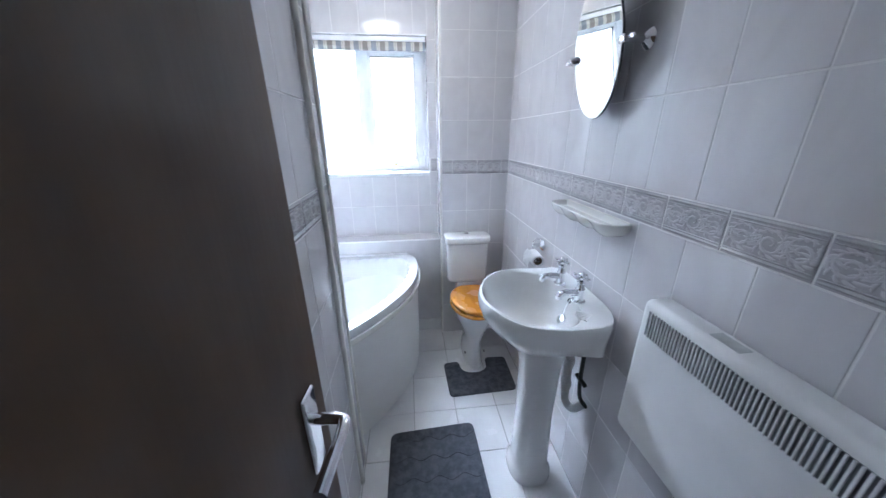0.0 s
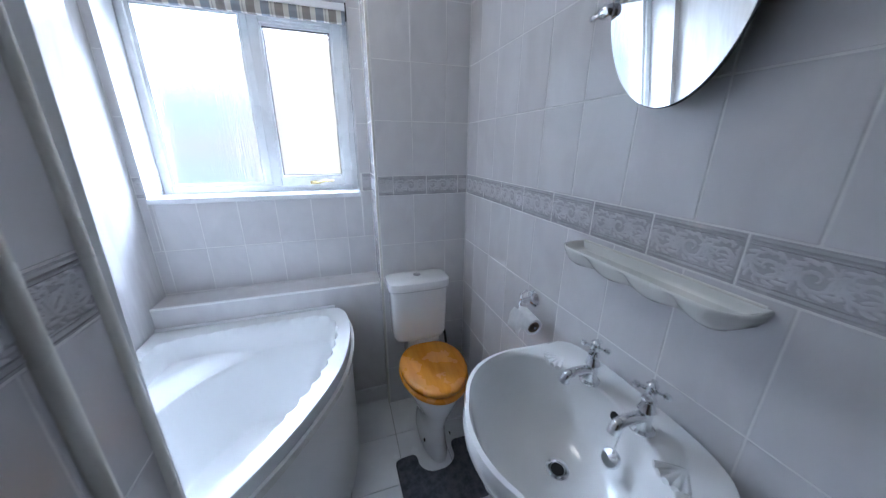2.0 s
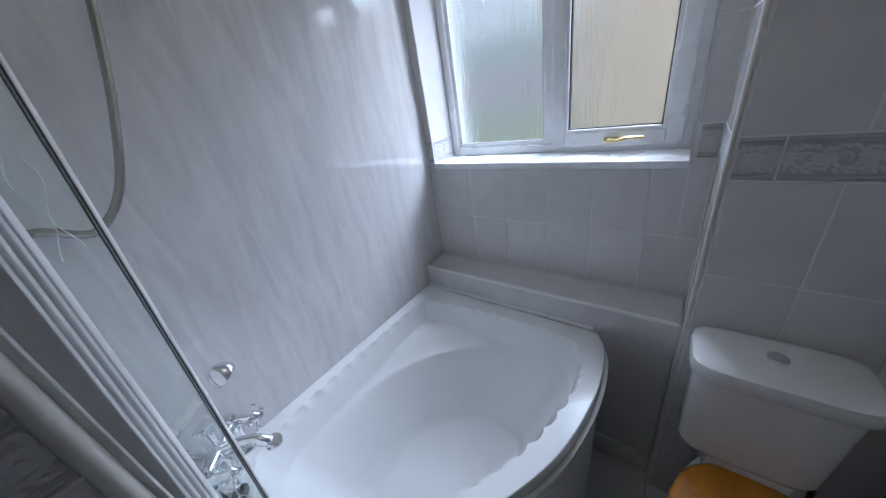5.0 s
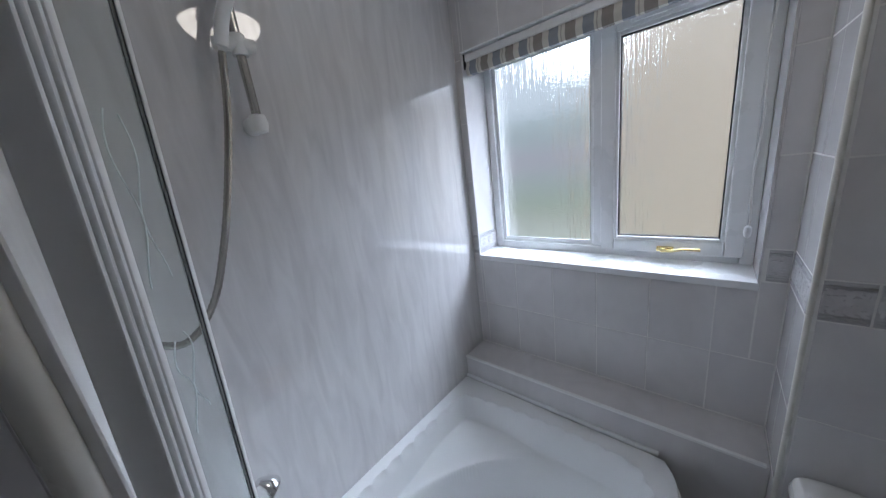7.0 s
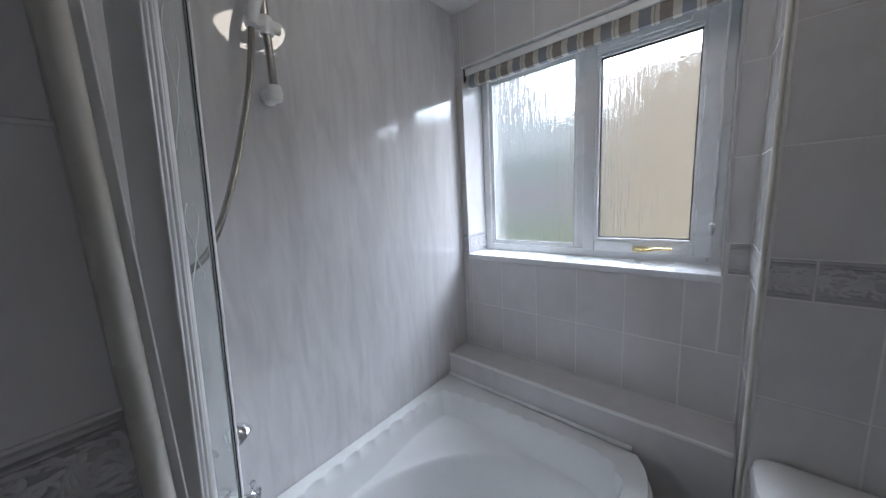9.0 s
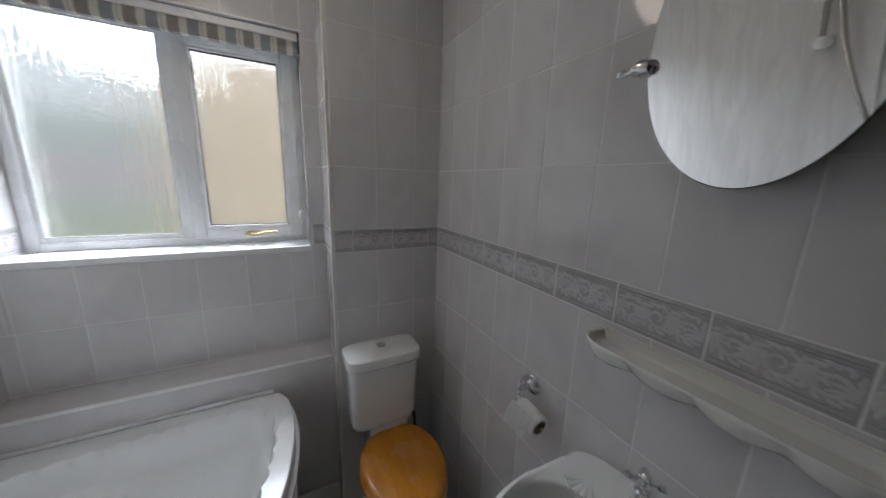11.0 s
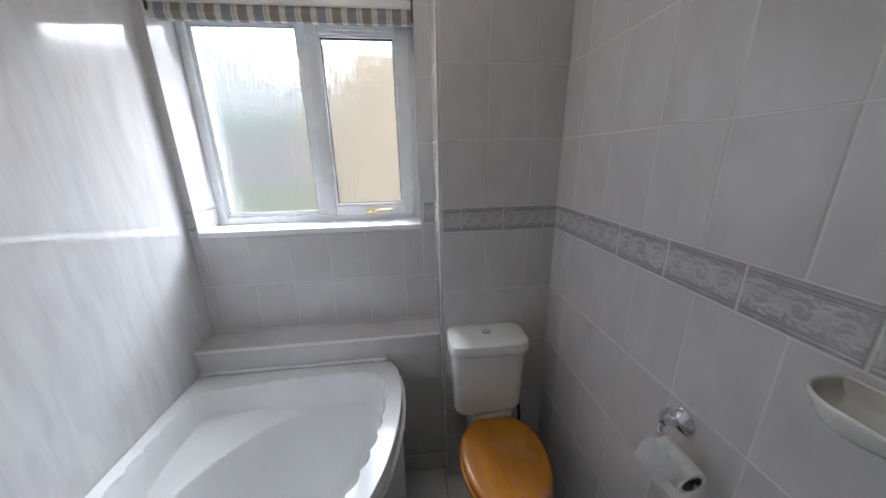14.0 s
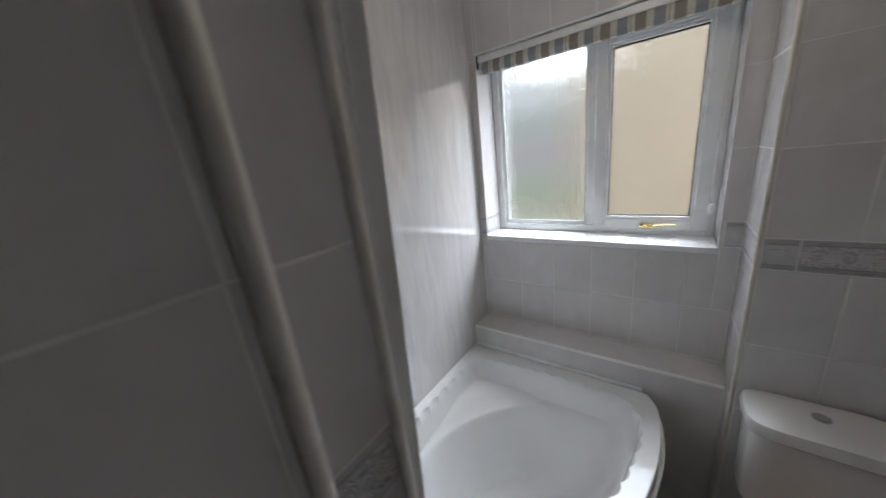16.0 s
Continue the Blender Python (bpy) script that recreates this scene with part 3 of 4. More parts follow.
lathe([(0.013, 0), (0.017, 0.004), (0.018, 0.014), (0.015, 0.018)], pose(0, 0.107, 0.066, -25), 16, bm)
part("body", at_mixer(bm), CHROME, mixer)
part("tap_handle", at_mixer(tap_head(-0.062)), CHROME, mixer)
part("tap_handle", at_mixer(tap_head(0.062)), CHROME, mixer)
part("cradle", at_mixer(boxes((-0.012, 0.012, -0.012, 0.012, 0.1, 0.165), (-0.02, 0.02, -0.01, 0.014, 0.158, 0.172), bevel=0.004)), CHROME, mixer)
spray = spline([(-1.376, -0.992, 0.835), (-1.366, -0.955, 0.864), (-1.355, -0.915, 0.893), (-1.348, -0.885, 0.912)], 6)
part("spray_handle", tube(spray[:14], 0.0105, 14), WHITEPL, mixer, "white grip of the hand spray")
part("spray_collar", tube(spray[:5], 0.0125, 14), CHROME, mixer)
part("spray_rose", lathe([(0.004, 0.03), (0.013, 0.028), (0.023, 0.014), (0.027, 0.0), (0.026, -0.006), (0.022, -0.008)], look((-1.345, -0.868, 0.908), (-1.30, -0.80, 0.8)), 22), CHROME, mixer)
part("spray_hose", tube(spline([(-1.376, -0.994, 0.832), (-1.384, -0.998, 0.80), (-1.388, -0.985, 0.77), (-1.38, -0.972, 0.75), (-1.37, -0.958, 0.745)], 9), 0.006, 10, ripple=0.001), CHROME, mixer)
plug = thing("bath_plug", "black rubber bath plug on a thin chain", "plug", (-1.255, -0.935, RZ))
part("stopper", lathe([(0.017, 0), (0.02, 0.01), (0.02, 0.014), (0.015, 0.017), (0.004, 0.018)], pose(-1.255, -0.935, RZ - 0.001), 18), BLACK, plug)
part("chain", tube(spline([(-1.255, -0.935, RZ + 0.016), (-1.285, -0.925, RZ + 0.045), (-1.335, -0.905, RZ + 0.09)], 10), 0.0012, 6, ripple=0.0006), CHROME, plug)

mixer.location, mixer.scale = (-1.38, -0.92, RZ), (1.2, 1.2, 1.2)
plug.location.x -= 0.06

rail = thing("shower_rail", "metal shower riser rail with a white hand shower", "shower", (LEFT, -0.6, 1.76))
RX, RY = LEFT + 0.045, -0.618
part("rail", tube([(RX, RY, 1.765), (RX, RY, 2.0), (RX, RY, 2.27)], 0.0095, 14), STEEL, rail)
for z in (1.782, 2.26):
    bm = lathe([(0.019, 0), (0.021, 0.006), (0.018, 0.04), (0.012, 0.055)], pose(LEFT + 0.001, RY, z, 0, 90, 0), 18)
    lathe([(0.001, -0.022), (0.016, -0.018), (0.02, 0), (0.016, 0.018), (0.001, 0.022)], pose(RX, RY, z), 18, bm)
    part("wall_bracket", bm, WHITEPL, rail)
bm = tube([(RX, RY - 0.045, 1.935), (RX, RY - 0.02, 1.94), (RX + 0.005, RY + 0.03, 1.94)], 0.014, 14)
lathe([(0.0155, -0.02), (0.017, 0), (0.0155, 0.02)], pose(RX, RY, 1.94), 16, bm)
part("slider", bm, WHITEPL, rail)
part("shower_handle", tube(spline([(RX + 0.02, RY - 0.04, 1.925), (RX + 0.03, RY - 0.028, 1.975), (RX + 0.055, RY - 0.005, 2.03), (RX + 0.08, RY + 0.02, 2.06)], 6), 0.0125, 14), WHITEPL, rail, "white plastic shower handle")
head = part("shower_head", lathe([(0.012, 0.03), (0.028, 0.018), (0.037, 0.0), (0.034, -0.008), (0.03, -0.009)], look((RX + 0.09, RY + 0.028, 2.062), (RX + 0.2, RY + 0.09, 1.93)), 22), WHITEPL, rail)
bm = bmesh.new()
hm = look((RX + 0.09, RY + 0.028, 2.062), (RX + 0.2, RY + 0.09, 1.93))
for r, n in ((0.01, 6), (0.019, 12)):
    for k in range(n):
        lathe([(0.0018, -0.009), (0.0018, -0.0105)], hm @ pose(r * math.cos(k * 6.283 / n), r * math.sin(k * 6.283 / n), 0), 6, bm)
part("nozzles", bm, GREYPL, head)
part("hose", tube(spline([(RX + 0.02, RY - 0.042, 1.915), (RX + 0.012, RY - 0.06, 1.8), (RX + 0.008, RY - 0.09, 1.68), (RX + 0.006, RY - 0.13, 1.55), (RX + 0.006, RY - 0.185, 1.42), (RX + 0.006, RY - 0.25, 1.36), (RX + 0.01, RY - 0.33, 1.38),
                          (RX + 0.03, RY - 0.365, 1.2), (RX + 0.06, RY - 0.36, 0.95), (RX + 0.11, RY - 0.35, 0.8)], 18), 0.0068, 8, ripple=0.0012), STEEL, rail, "ribbed metal shower hose")

# ---- folding shower screen at the end of the bath ----
screen = thing("bath_screen", "folded white-framed glass bath screen with etched pattern", "screen", (-0.97, -0.95, RZ))
A, Bv = Vector((-0.936, -0.969, 0)), Vector((-1.1, -0.89, 0))
along = (Bv - A).normalized()
side = Vector((-along.y, along.x, 0))
S0, S1 = RZ + 0.004, 2.05
LEAN = 0.05                         # the folding leaves hang slightly out of plumb


def upright(u0, u1, v0, v1, z0, z1, bevel=0.003):
    bm = boxes((u0 * 1.08, u1 * 1.08, v0, v1, z0, z1), bevel=bevel)
    m = Matrix.Translation(A) @ Matrix(((along.x, side.x, 0, 0), (along.y, side.y, LEAN if u0 > 0.001 else 0, -0.02 - LEAN * S0 if u0 > 0.001 else 0), (0, 0, 1, 0), (0, 0, 0, 1)))
    bmesh.ops.transform(bm, matrix=m, verts=bm.verts[:])
    return bm


part("wall_channel", upright(0.0, 0.004, -0.008, 0.008, S0, S1, 0.001), WHITEPL, screen)
for k, u in enumerate((0.0045, 0.0105, 0.0165, 0.0225, 0.0285, 0.0345)):
    part("folded_profile", upright(u, u + 0.0052, -0.012 + 0.003 * (k % 2), 0.014, S0 + 0.002, S1, 0.0025), WHITEPL if k % 2 == 0 else GREYPL, screen)
leaf = part("panel_frame", upright(0.0405, 0.051, -0.01, 0.012, S0 + 0.002, S1), WHITEPL, screen)
part("panel_frame", upright(0.165, 0.175, -0.005, 0.006, S0 + 0.002, S1), WHITEPL, screen)
part("seal", upright(0.1634, 0.1646, 0.0022, 0.0035, S0 + 0.002, S1, 0.0), SEAL, screen)
part("seal", upright(0.1634, 0.1646, -0.0035, -0.0022, S0 + 0.002, S1, 0.0), SEAL, screen)
pane = part("glass_panel", upright(0.045, 0.17, -0.002, 0.002, S0 + 0.002, S1, 0.0), CLEAR, screen)
pane.visible_shadow = False
# etched scroll motif on the glass
m = Matrix.Translation(A) @ Matrix(((along.x, side.x, 0, 0), (along.y, side.y, LEAN, -0.02 - LEAN * S0), (0, 0, 1, 0), (0, 0, 0, 1)))
for sgn in (-1, 1):
    for z0, h in ((1.72, 0.16), (1.5, 0.1), (1.05, 0.14), (0.85, 0.1)):
        part("etched_scroll", tube([m @ Vector((0.115 + sgn * (0.012 + 0.012 * math.sin(i * 0.55)), 0.003, z0 - h * i / 14)) for i in range(15)], 0.0008, 5), ETCH, screen)

# ---- toilet ----
TXC = -0.272
toilet = thing("toilet", "white close-coupled toilet with a honey pine seat, lid closed", "toilet", (TXC, -0.27, 0))


def rounded(cx, cy, hx, hy, z, r=3.0, n=40):
    out = []
    for i in range(n):
        a = 2 * math.pi * i / n
        c, s = math.cos(a), math.sin(a)
        out.append(Vector((cx + hx * math.copysign(abs(c) ** (2 / r), c), cy + hy * math.copysign(abs(s) ** (2 / r), s), z)))
    return out


CX = -0.29
part("cistern", loft([rounded(CX, -0.082, 0.115, 0.06, 0.5, 4), rounded(CX, -0.084, 0.13, 0.07, 0.51, 4.5), rounded(CX, -0.086, 0.137, 0.074, 0.535, 5), rounded(CX, -0.088, 0.144, 0.08, 0.79, 5)]), PORCELAIN, toilet, angle=50)
part("cistern_lid", loft([rounded(CX, -0.09, 0.147, 0.082, 0.789, 5), rounded(CX, -0.09, 0.155, 0.089, 0.797, 5), rounded(CX, -0.09, 0.156, 0.089, 0.818, 5), rounded(CX, -0.09, 0.152, 0.085, 0.832, 5), rounded(CX, -0.09, 0.135, 0.07, 0.838, 4.5), rounded(CX, -0.09, 0.05, 0.03, 0.84, 3)]), PORCELAIN, toilet, angle=50)
bm = lathe([(0.019, 0), (0.019, 0.005), (0.014, 0.008), (0.001, 0.009)], pose(CX, -0.085, 0.839), 24)
part("flush_button", bm, CHROME, toilet, "chrome flush button")


def egg(cy, hx, yb, yf, z, n=40):
    """Toilet-shaped outline: broad at the back, rounded at the front."""
    out = []
    for i in range(n):
        a = 2 * math.pi * i / n
        c, s = math.cos(a), math.sin(a)
        y = cy + (s * (yb - cy) if s > 0 else -s * (yf - cy))
        out.append(Vector((TXC + hx * math.copysign(abs(c) ** (0.85 if s > 0 else 1.0), c), y, z)))
    return out


part("pan", loft([egg(-0.25, 0.068, -0.06, -0.445, 0.0), egg(-0.25, 0.064, -0.06, -0.44, 0.03), egg(-0.25, 0.055, -0.07, -0.425, 0.1), egg(-0.25, 0.056, -0.07, -0.42, 0.18), egg(-0.26, 0.085, -0.07, -0.445, 0.26),
                  egg(-0.28, 0.12, -0.07, -0.48, 0.34), egg(-0.28, 0.138, -0.06, -0.497, 0.40), egg(-0.28, 0.14, -0.06, -0.5, 0.418), egg(-0.28, 0.13, -0.07, -0.49, 0.422)]), PORCELAIN, toilet, angle=60)
part("cistern_support", boxes((TXC - 0.085, TXC + 0.085, -0.15, -0.012, 0.36, 0.506), bevel=0.015, segs=3), PORCELAIN, toilet)
part("seat", loft([egg(-0.3, 0.15, -0.145, -0.514, 0.424), egg(-0.3, 0.159, -0.138, -0.523, 0.43), egg(-0.3, 0.16, -0.138, -0.524, 0.442), egg(-0.3, 0.154, -0.143, -0.517, 0.449)]), PINE, toilet, "honey-coloured pine seat", angle=50)
part("lid", loft([egg(-0.3, 0.148, -0.135, -0.507, 0.4505), egg(-0.3, 0.156, -0.13, -0.515, 0.457), egg(-0.3, 0.157, -0.13, -0.516, 0.47), egg(-0.3, 0.15, -0.134, -0.509, 0.478), egg(-0.3, 0.138, -0.142, -0.495, 0.482), egg(-0.3, 0.1, -0.165, -0.45, 0.4835)]), PINE, toilet, "honey-coloured pine lid", angle=50)
for sx in (-0.06, 0.06):
    part("hinge", tube([(TXC + sx - 0.02, -0.13, 0.452), (TXC + sx + 0.02, -0.13, 0.452)], 0.009, 12), CHROME, toilet)
    part("floor_bolt", lathe([(0.009, 0), (0.009, 0.004), (0.001, 0.007)], pose(TXC + sx * 1.05, -0.37, 0.085, 0, 80 if sx > 0 else -80, 0), 12), BLACK, toilet)
hose = thing("water_hose", "dark braided cistern supply hose with a valve", "hose", (-0.125, -0.05, 0.0))
part("pipe", tube(spline([(-0.125, -0.05, 0.0), (-0.125, -0.05, 0.2), (-0.122, -0.06, 0.35), (-0.13, -0.05, 0.46), (-0.15, -0.06, 0.51)], 8), 0.007, 10), BLACK, hose)
part("valve", lathe([(0.008, -0.02), (0.011, -0.01), (0.011, 0.01), (0.008, 0.02)], pose(-0.124, -0.055, 0.3), 12), CHROME, hose)

# ---- basin and pedestal ----
BX, BY, BZ = -0.16, -1.075, 0.905
basin = thing("pedestal_basin", "white porcelain pedestal basin with a scalloped rim", "basin", (BX, BY, 0))
NBZ = 72


def basin_ring(f, z, shift=0.0, wave=0.0):
    out = []
    for i in range(NBZ):
        a = 2 * math.pi * i / NBZ
        c, s = math.cos(a), math.sin(a)
        rx = 0.157 if c > 0 else 0.255
        e = 0.36 if c > 0 else 0.92
        back = smooth(c / 0.55 + 0.15)
        g = f + (max(f, 0.955) - f) * back
        zz = z + (max(z, 0.775) - z) * back
        w = 1 + wave * (abs(math.sin(3.5 * a)) - 0.5) * (1.0 if c < 0.2 else 0.0)
        w *= 1 - 0.045 * math.exp(-((c - 0.12) / 0.2) ** 2)
        x = BX + shift + g * w * rx * math.copysign(abs(c) ** e, c)
        y = BY + g * w * 0.248 * math.copysign(abs(s) ** (0.6 if c > 0 else 0.95), s)
        if z > 0.885:
            zz += 0.012 * smooth((x + 0.055) / 0.05) - 0.004 * math.exp(-((c - 0.1) / 0.25) ** 2)
        out.append(Vector((min(x, -0.003), y, zz)))
    return out


def bowl_ring(f, z, cx=-0.205):
    return [Vector((cx + f * (0.192 if math.cos(2 * math.pi * i / NBZ) < 0 else 0.14) * math.cos(2 * math.pi * i / NBZ), BY + f * 0.222 * math.sin(2 * math.pi * i / NBZ), z)) for i in range(NBZ)]


rings = [basin_ring(0.42, 0.70), basin_ring(0.55, 0.72, wave=0.03), basin_ring(0.78, 0.765, wave=0.05), basin_ring(0.93, 0.82, wave=0.05), basin_ring(0.985, 0.862, wave=0.05), basin_ring(1.0, 0.89, wave=0.04),
         basin_ring(0.985, BZ, wave=0.03), basin_ring(0.95, BZ + 0.002, wave=0.02), bowl_ring(1.02, BZ - 0.004), bowl_ring(0.99, BZ - 0.014), bowl_ring(0.93, BZ - 0.06), bowl_ring(0.82, BZ - 0.11), bowl_ring(0.6, BZ - 0.145), bowl_ring(0.3, BZ - 0.158), bowl_ring(0.12, BZ - 0.162)]
bowl = part("bowl", loft(rings, cap0=True), PORCELAIN, basin, angle=60)
# fluted soap recess ribs beside the taps
for sgn in (-1, 1):
    bm = bmesh.new()
    for k in range(5):
        ang = (k - 2) * 0.32
        p0 = Vector((-0.075, BY + sgn * 0.165, BZ - 0.006))
        tube([p0, p0 + Vector((-0.05 * math.cos(ang), 0.05 * math.sin(ang), 0.0))], 0.007, 12, bm)
    part("soap_rest", bm, PORCELAIN, basin)
part("overflow", lathe([(0.011, 0), (0.011, 0.002), (0.008, 0.003)], look((-0.066, BY - 0.012, BZ - 0.036), (-0.3, BY - 0.012, BZ + 0.03)) @ pose(0, 0, -0.004, 180), 16), BLACK, basin)
part("waste", lathe([(0.026, 0), (0.026, 0.004), (0.02, 0.0045), (0.017, 0.001)], pose(-0.198, BY, BZ - 0.163), 20), CHROME, basin)
part("waste_hole", lathe([(0.015, 0), (0.015, 0.0025)], pose(-0.198, BY, BZ - 0.162), 16), BLACK, basin)


def ped_ring(hx, hy, z, cx=-0.165):
    return rounded(cx, BY - 0.02, hx, hy, z, 2.6, 36)


part("pedestal", loft([ped_ring(0.094, 0.098, 0.0), ped_ring(0.094, 0.098, 0.03), ped_ring(0.084, 0.088, 0.05), ped_ring(0.078, 0.082, 0.09), ped_ring(0.07, 0.076, 0.35), ped_ring(0.076, 0.082, 0.6), ped_ring(0.095, 0.1, 0.725)]), PORCELAIN, basin, angle=50)


def pillar_tap(x, y):
    """Chrome pillar tap with a cross handle and a curved spout, on the basin's deck."""
    tap = thing("basin_tap", "chrome cross-head pillar tap on the basin", "tap", (x, y, BZ), "basin taps")
    bm = lathe([(0.024, 0), (0.024, 0.004), (0.017, 0.008), (0.014, 0.02), (0.014, 0.045), (0.017, 0.05), (0.014, 0.056), (0.011, 0.07), (0.014, 0.075), (0.011, 0.08), (0.004, 0.082)], pose(x, y, BZ), 20)
    part("body", bm, CHROME, tap)
    part("spout", tube(spline([(x - 0.008, y, BZ + 0.034), (x - 0.035, y, BZ + 0.038), (x - 0.06, y, BZ + 0.037), (x - 0.073, y, BZ + 0.03), (x - 0.077, y, BZ + 0.016)], 5), 0.0115, 14), CHROME, tap)
    part("cross_handle", cross_handle(bmesh.new(), (x, y, BZ + 0.096), 0.02), CHROME, tap)
    return tap


tap_a = pillar_tap(-0.075, BY + 0.068)
tap_b = copy_thing(tap_a, Matrix.Translation((-0.075, BY - 0.075, BZ)))
chain = thing("basin_plug", "chrome basin plug hanging on a bead chain", "plug", (-0.1, BY - 0.06, BZ - 0.07))
part("stopper", lathe([(0.019, 0), (0.021, 0.006), (0.018, 0.01), (0.003, 0.012)], pose(-0.117, BY - 0.06, BZ - 0.085, 0, -55, 0), 18), CHROME, chain)
part("chain", tube(spline([(-0.075, BY - 0.045, BZ + 0.012), (-0.085, BY - 0.05, BZ + 0.004), (-0.102, BY - 0.056, BZ - 0.02), (-0.118, BY - 0.06, BZ - 0.07)], 10), 0.0016, 6, ripple=0.0012), CHROME, chain)

trap = thing("basin_waste_pipe", "white plastic basin trap and supply pipes", "pipe", (-0.06, -1.17, 0.45))
part("trap", tube(spline([(-0.055, -1.125, 0.72), (-0.055, -1.125, 0.5), (-0.055, -1.135, 0.43), (-0.04, -1.16, 0.41), (-0.025, -1.18, 0.43), (-0.002, -1.18, 0.45)], 8), 0.016, 14), WHITEPL, trap)
for z in (0.6, 0.49):
    part("compression_nut", lathe([(0.02, 0), (0.022, 0.005), (0.022, 0.03), (0.02, 0.035)], pose(-0.055, -1.125, z), 12), WHITEPL, trap)
part("supply_pipe", tube(spline([(-0.03, -1.175, 0.76), (-0.03, -1.175, 0.6), (-0.03, -1.19, 0.5), (-0.002, -1.2, 0.45)], 8), 0.008, 10), BLACK, trap)
part("valve", tube([(-0.03, -1.15, 0.57), (-0.03, -1.21, 0.57)], 0.009, 10), BLACK, trap)

# ---- right wall: shelf, mirror, toilet roll, heater ----
shelf_thing = thing("ceramic_shelf", "white ceramic wall shelf with a scalloped underside", "shelf", (0, -1.035, 1.2))
SY0, SY1, SZ, SD = -1.245, -0.838, 1.212, 0.088


def shelf_ring(inset, z, lobe=0.0):
    """Outline of the tray: straight along the wall, round front corners, lobed front where asked."""
    y0, y1, x1 = SY0 + inset, SY1 - inset, -(SD - inset)
    x0 = -0.001 - inset * 0.35
    r = max(0.012, 0.05 - inset)
    pts = [(x0, y0 + (y1 - y0) * i / 8) for i in range(9)]
    pts += [(x1 + r - r * math.sin(a), y1 - r + r * math.cos(a)) for a in [math.pi / 2 * i / 8 for i in range(9)]]
    pts += [(x1, y1 - r - (y1 - y0 - 2 * r) * i / 48) for i in range(1, 48)]
    pts += [(x1 + r - r * math.cos(a), y0 + r - r * math.sin(a)) for a in [math.pi / 2 * i / 8 for i in range(9)]]
    out = []
    for x, y in pts:
        s = (y - SY0) / (SY1 - SY0)
        w = 1 - abs(math.sin(math.pi * (4 * s)))
        front = min(1.0, max(0.0, (-x - 0.015) / 0.03))
        out.append(Vector((x + lobe * w * front, y, z + lobe * 0.55 * w * front)))
    return out


rings = [shelf_ring(0.05, SZ - 0.05, 0.004), shelf_ring(0.03, SZ - 0.047, 0.011), shelf_ring(0.014, SZ - 0.036, 0.013), shelf_ring(0.005, SZ - 0.022, 0.010), shelf_ring(0.001, SZ - 0.010, 0.004), shelf_ring(0.0, SZ - 0.004), shelf_ring(0.0012, SZ - 0.0008), shelf_ring(0.0035, SZ),
         shelf_ring(0.0065, SZ - 0.0012), shelf_ring(0.009, SZ - 0.006), shelf_ring(0.013, SZ - 0.015), shelf_ring(0.02, SZ - 0.02), shelf_ring(0.032, SZ - 0.0215)]
part("tray", loft(rings), CERAMIC, shelf_thing, angle=60)
part("sealant", tube([(-0.003, SY0 + 0.01, SZ + 0.001), (-0.003, -1.04, SZ + 0.002), (-0.003, SY1 - 0.01, SZ + 0.001)], 0.003, 8), TRIM, shelf_thing, "yellowed sealant line")

mirror = thing("oval_mirror", "tilting oval wall mirror on chrome arms", "mirror", (0, -1.02, 1.70))
MY, MZ, MA, MB = -1.025, 1.706, 0.133, 0.19
mm = pose(-0.072, MY, MZ, 0, -6.4, -2.2)


def oval(f, off):
    return [mm @ Vector((off, f * MA * math.cos(2 * math.pi * i / 96), f * MB * math.sin(2 * math.pi * i / 96))) for i in range(96)]


part("glass", loft([oval(1.0, 0.003), oval(1.0, 0.0)]), MIRROR, mirror, "oval mirror glass", angle=3)
part("backing", loft([oval(1.0, 0.008), oval(1.012, 0.006), oval(1.012, 0.0032)]), SEAL, mirror)
for sgn in (-1, 1):
    y = MY + sgn * (MA + 0.006)
    bm = lathe([(0.027, 0), (0.027, 0.004), (0.02, 0.012), (0.009, 0.02), (0.009, 0.06), (0.013, 0.068)], pose(-0.0005, y, MZ, 0, -90, 0), 20)
    part("arm", bm, CHROME, mirror)
    bm = lathe([(0.001, -0.016), (0.011, -0.013), (0.015, 0), (0.011, 0.013), (0.001, 0.016)], pose(-0.073, y, MZ, 90), 16)
    lathe([(0.004, 0.012), (0.005, 0.028), (0.008, 0.032), (0.006, 0.04), (0.001, 0.043)], pose(-0.073, y, MZ, -90 * sgn), 12, bm)
    part("knob", bm, CHROME, mirror)

roll = thing("toilet_roll_holder", "chrome toilet roll holder with a part-used roll", "roll holder", (0, -0.66, 0.93))
part("rosette", lathe([(0.03, 0), (0.03, 0.004), (0.022, 0.012), (0.01, 0.018), (0.008, 0.05)], pose(-0.0005, -0.655, 0.945, 0, -90, 0), 20), CHROME, roll)
part("arm", tube(spline([(-0.045, -0.655, 0.945), (-0.058, -0.66, 0.94), (-0.06, -0.67, 0.915), (-0.06, -0.69, 0.905), (-0.06, -0.757, 0.897)], 6), 0.005, 10), CHROME, roll)
part("ring", tube([(-0.03 + 0.022 * math.cos(k * 0.35), -0.655 + 0.004, 0.955 + 0.022 * math.sin(k * 0.35)) for k in range(19)], 0.004, 8), CHROME, roll)
rm = pose(-0.06, -0.672, 0.903, 96, 0, 0)
part("paper_roll", lathe([(0.021, 0.0), (0.029, 0.0), (0.03, 0.004), (0.03, 0.074), (0.029, 0.078), (0.021, 0.078), (0.02, 0.05)], rm, 28), PAPER, roll, "white part-used paper roll")
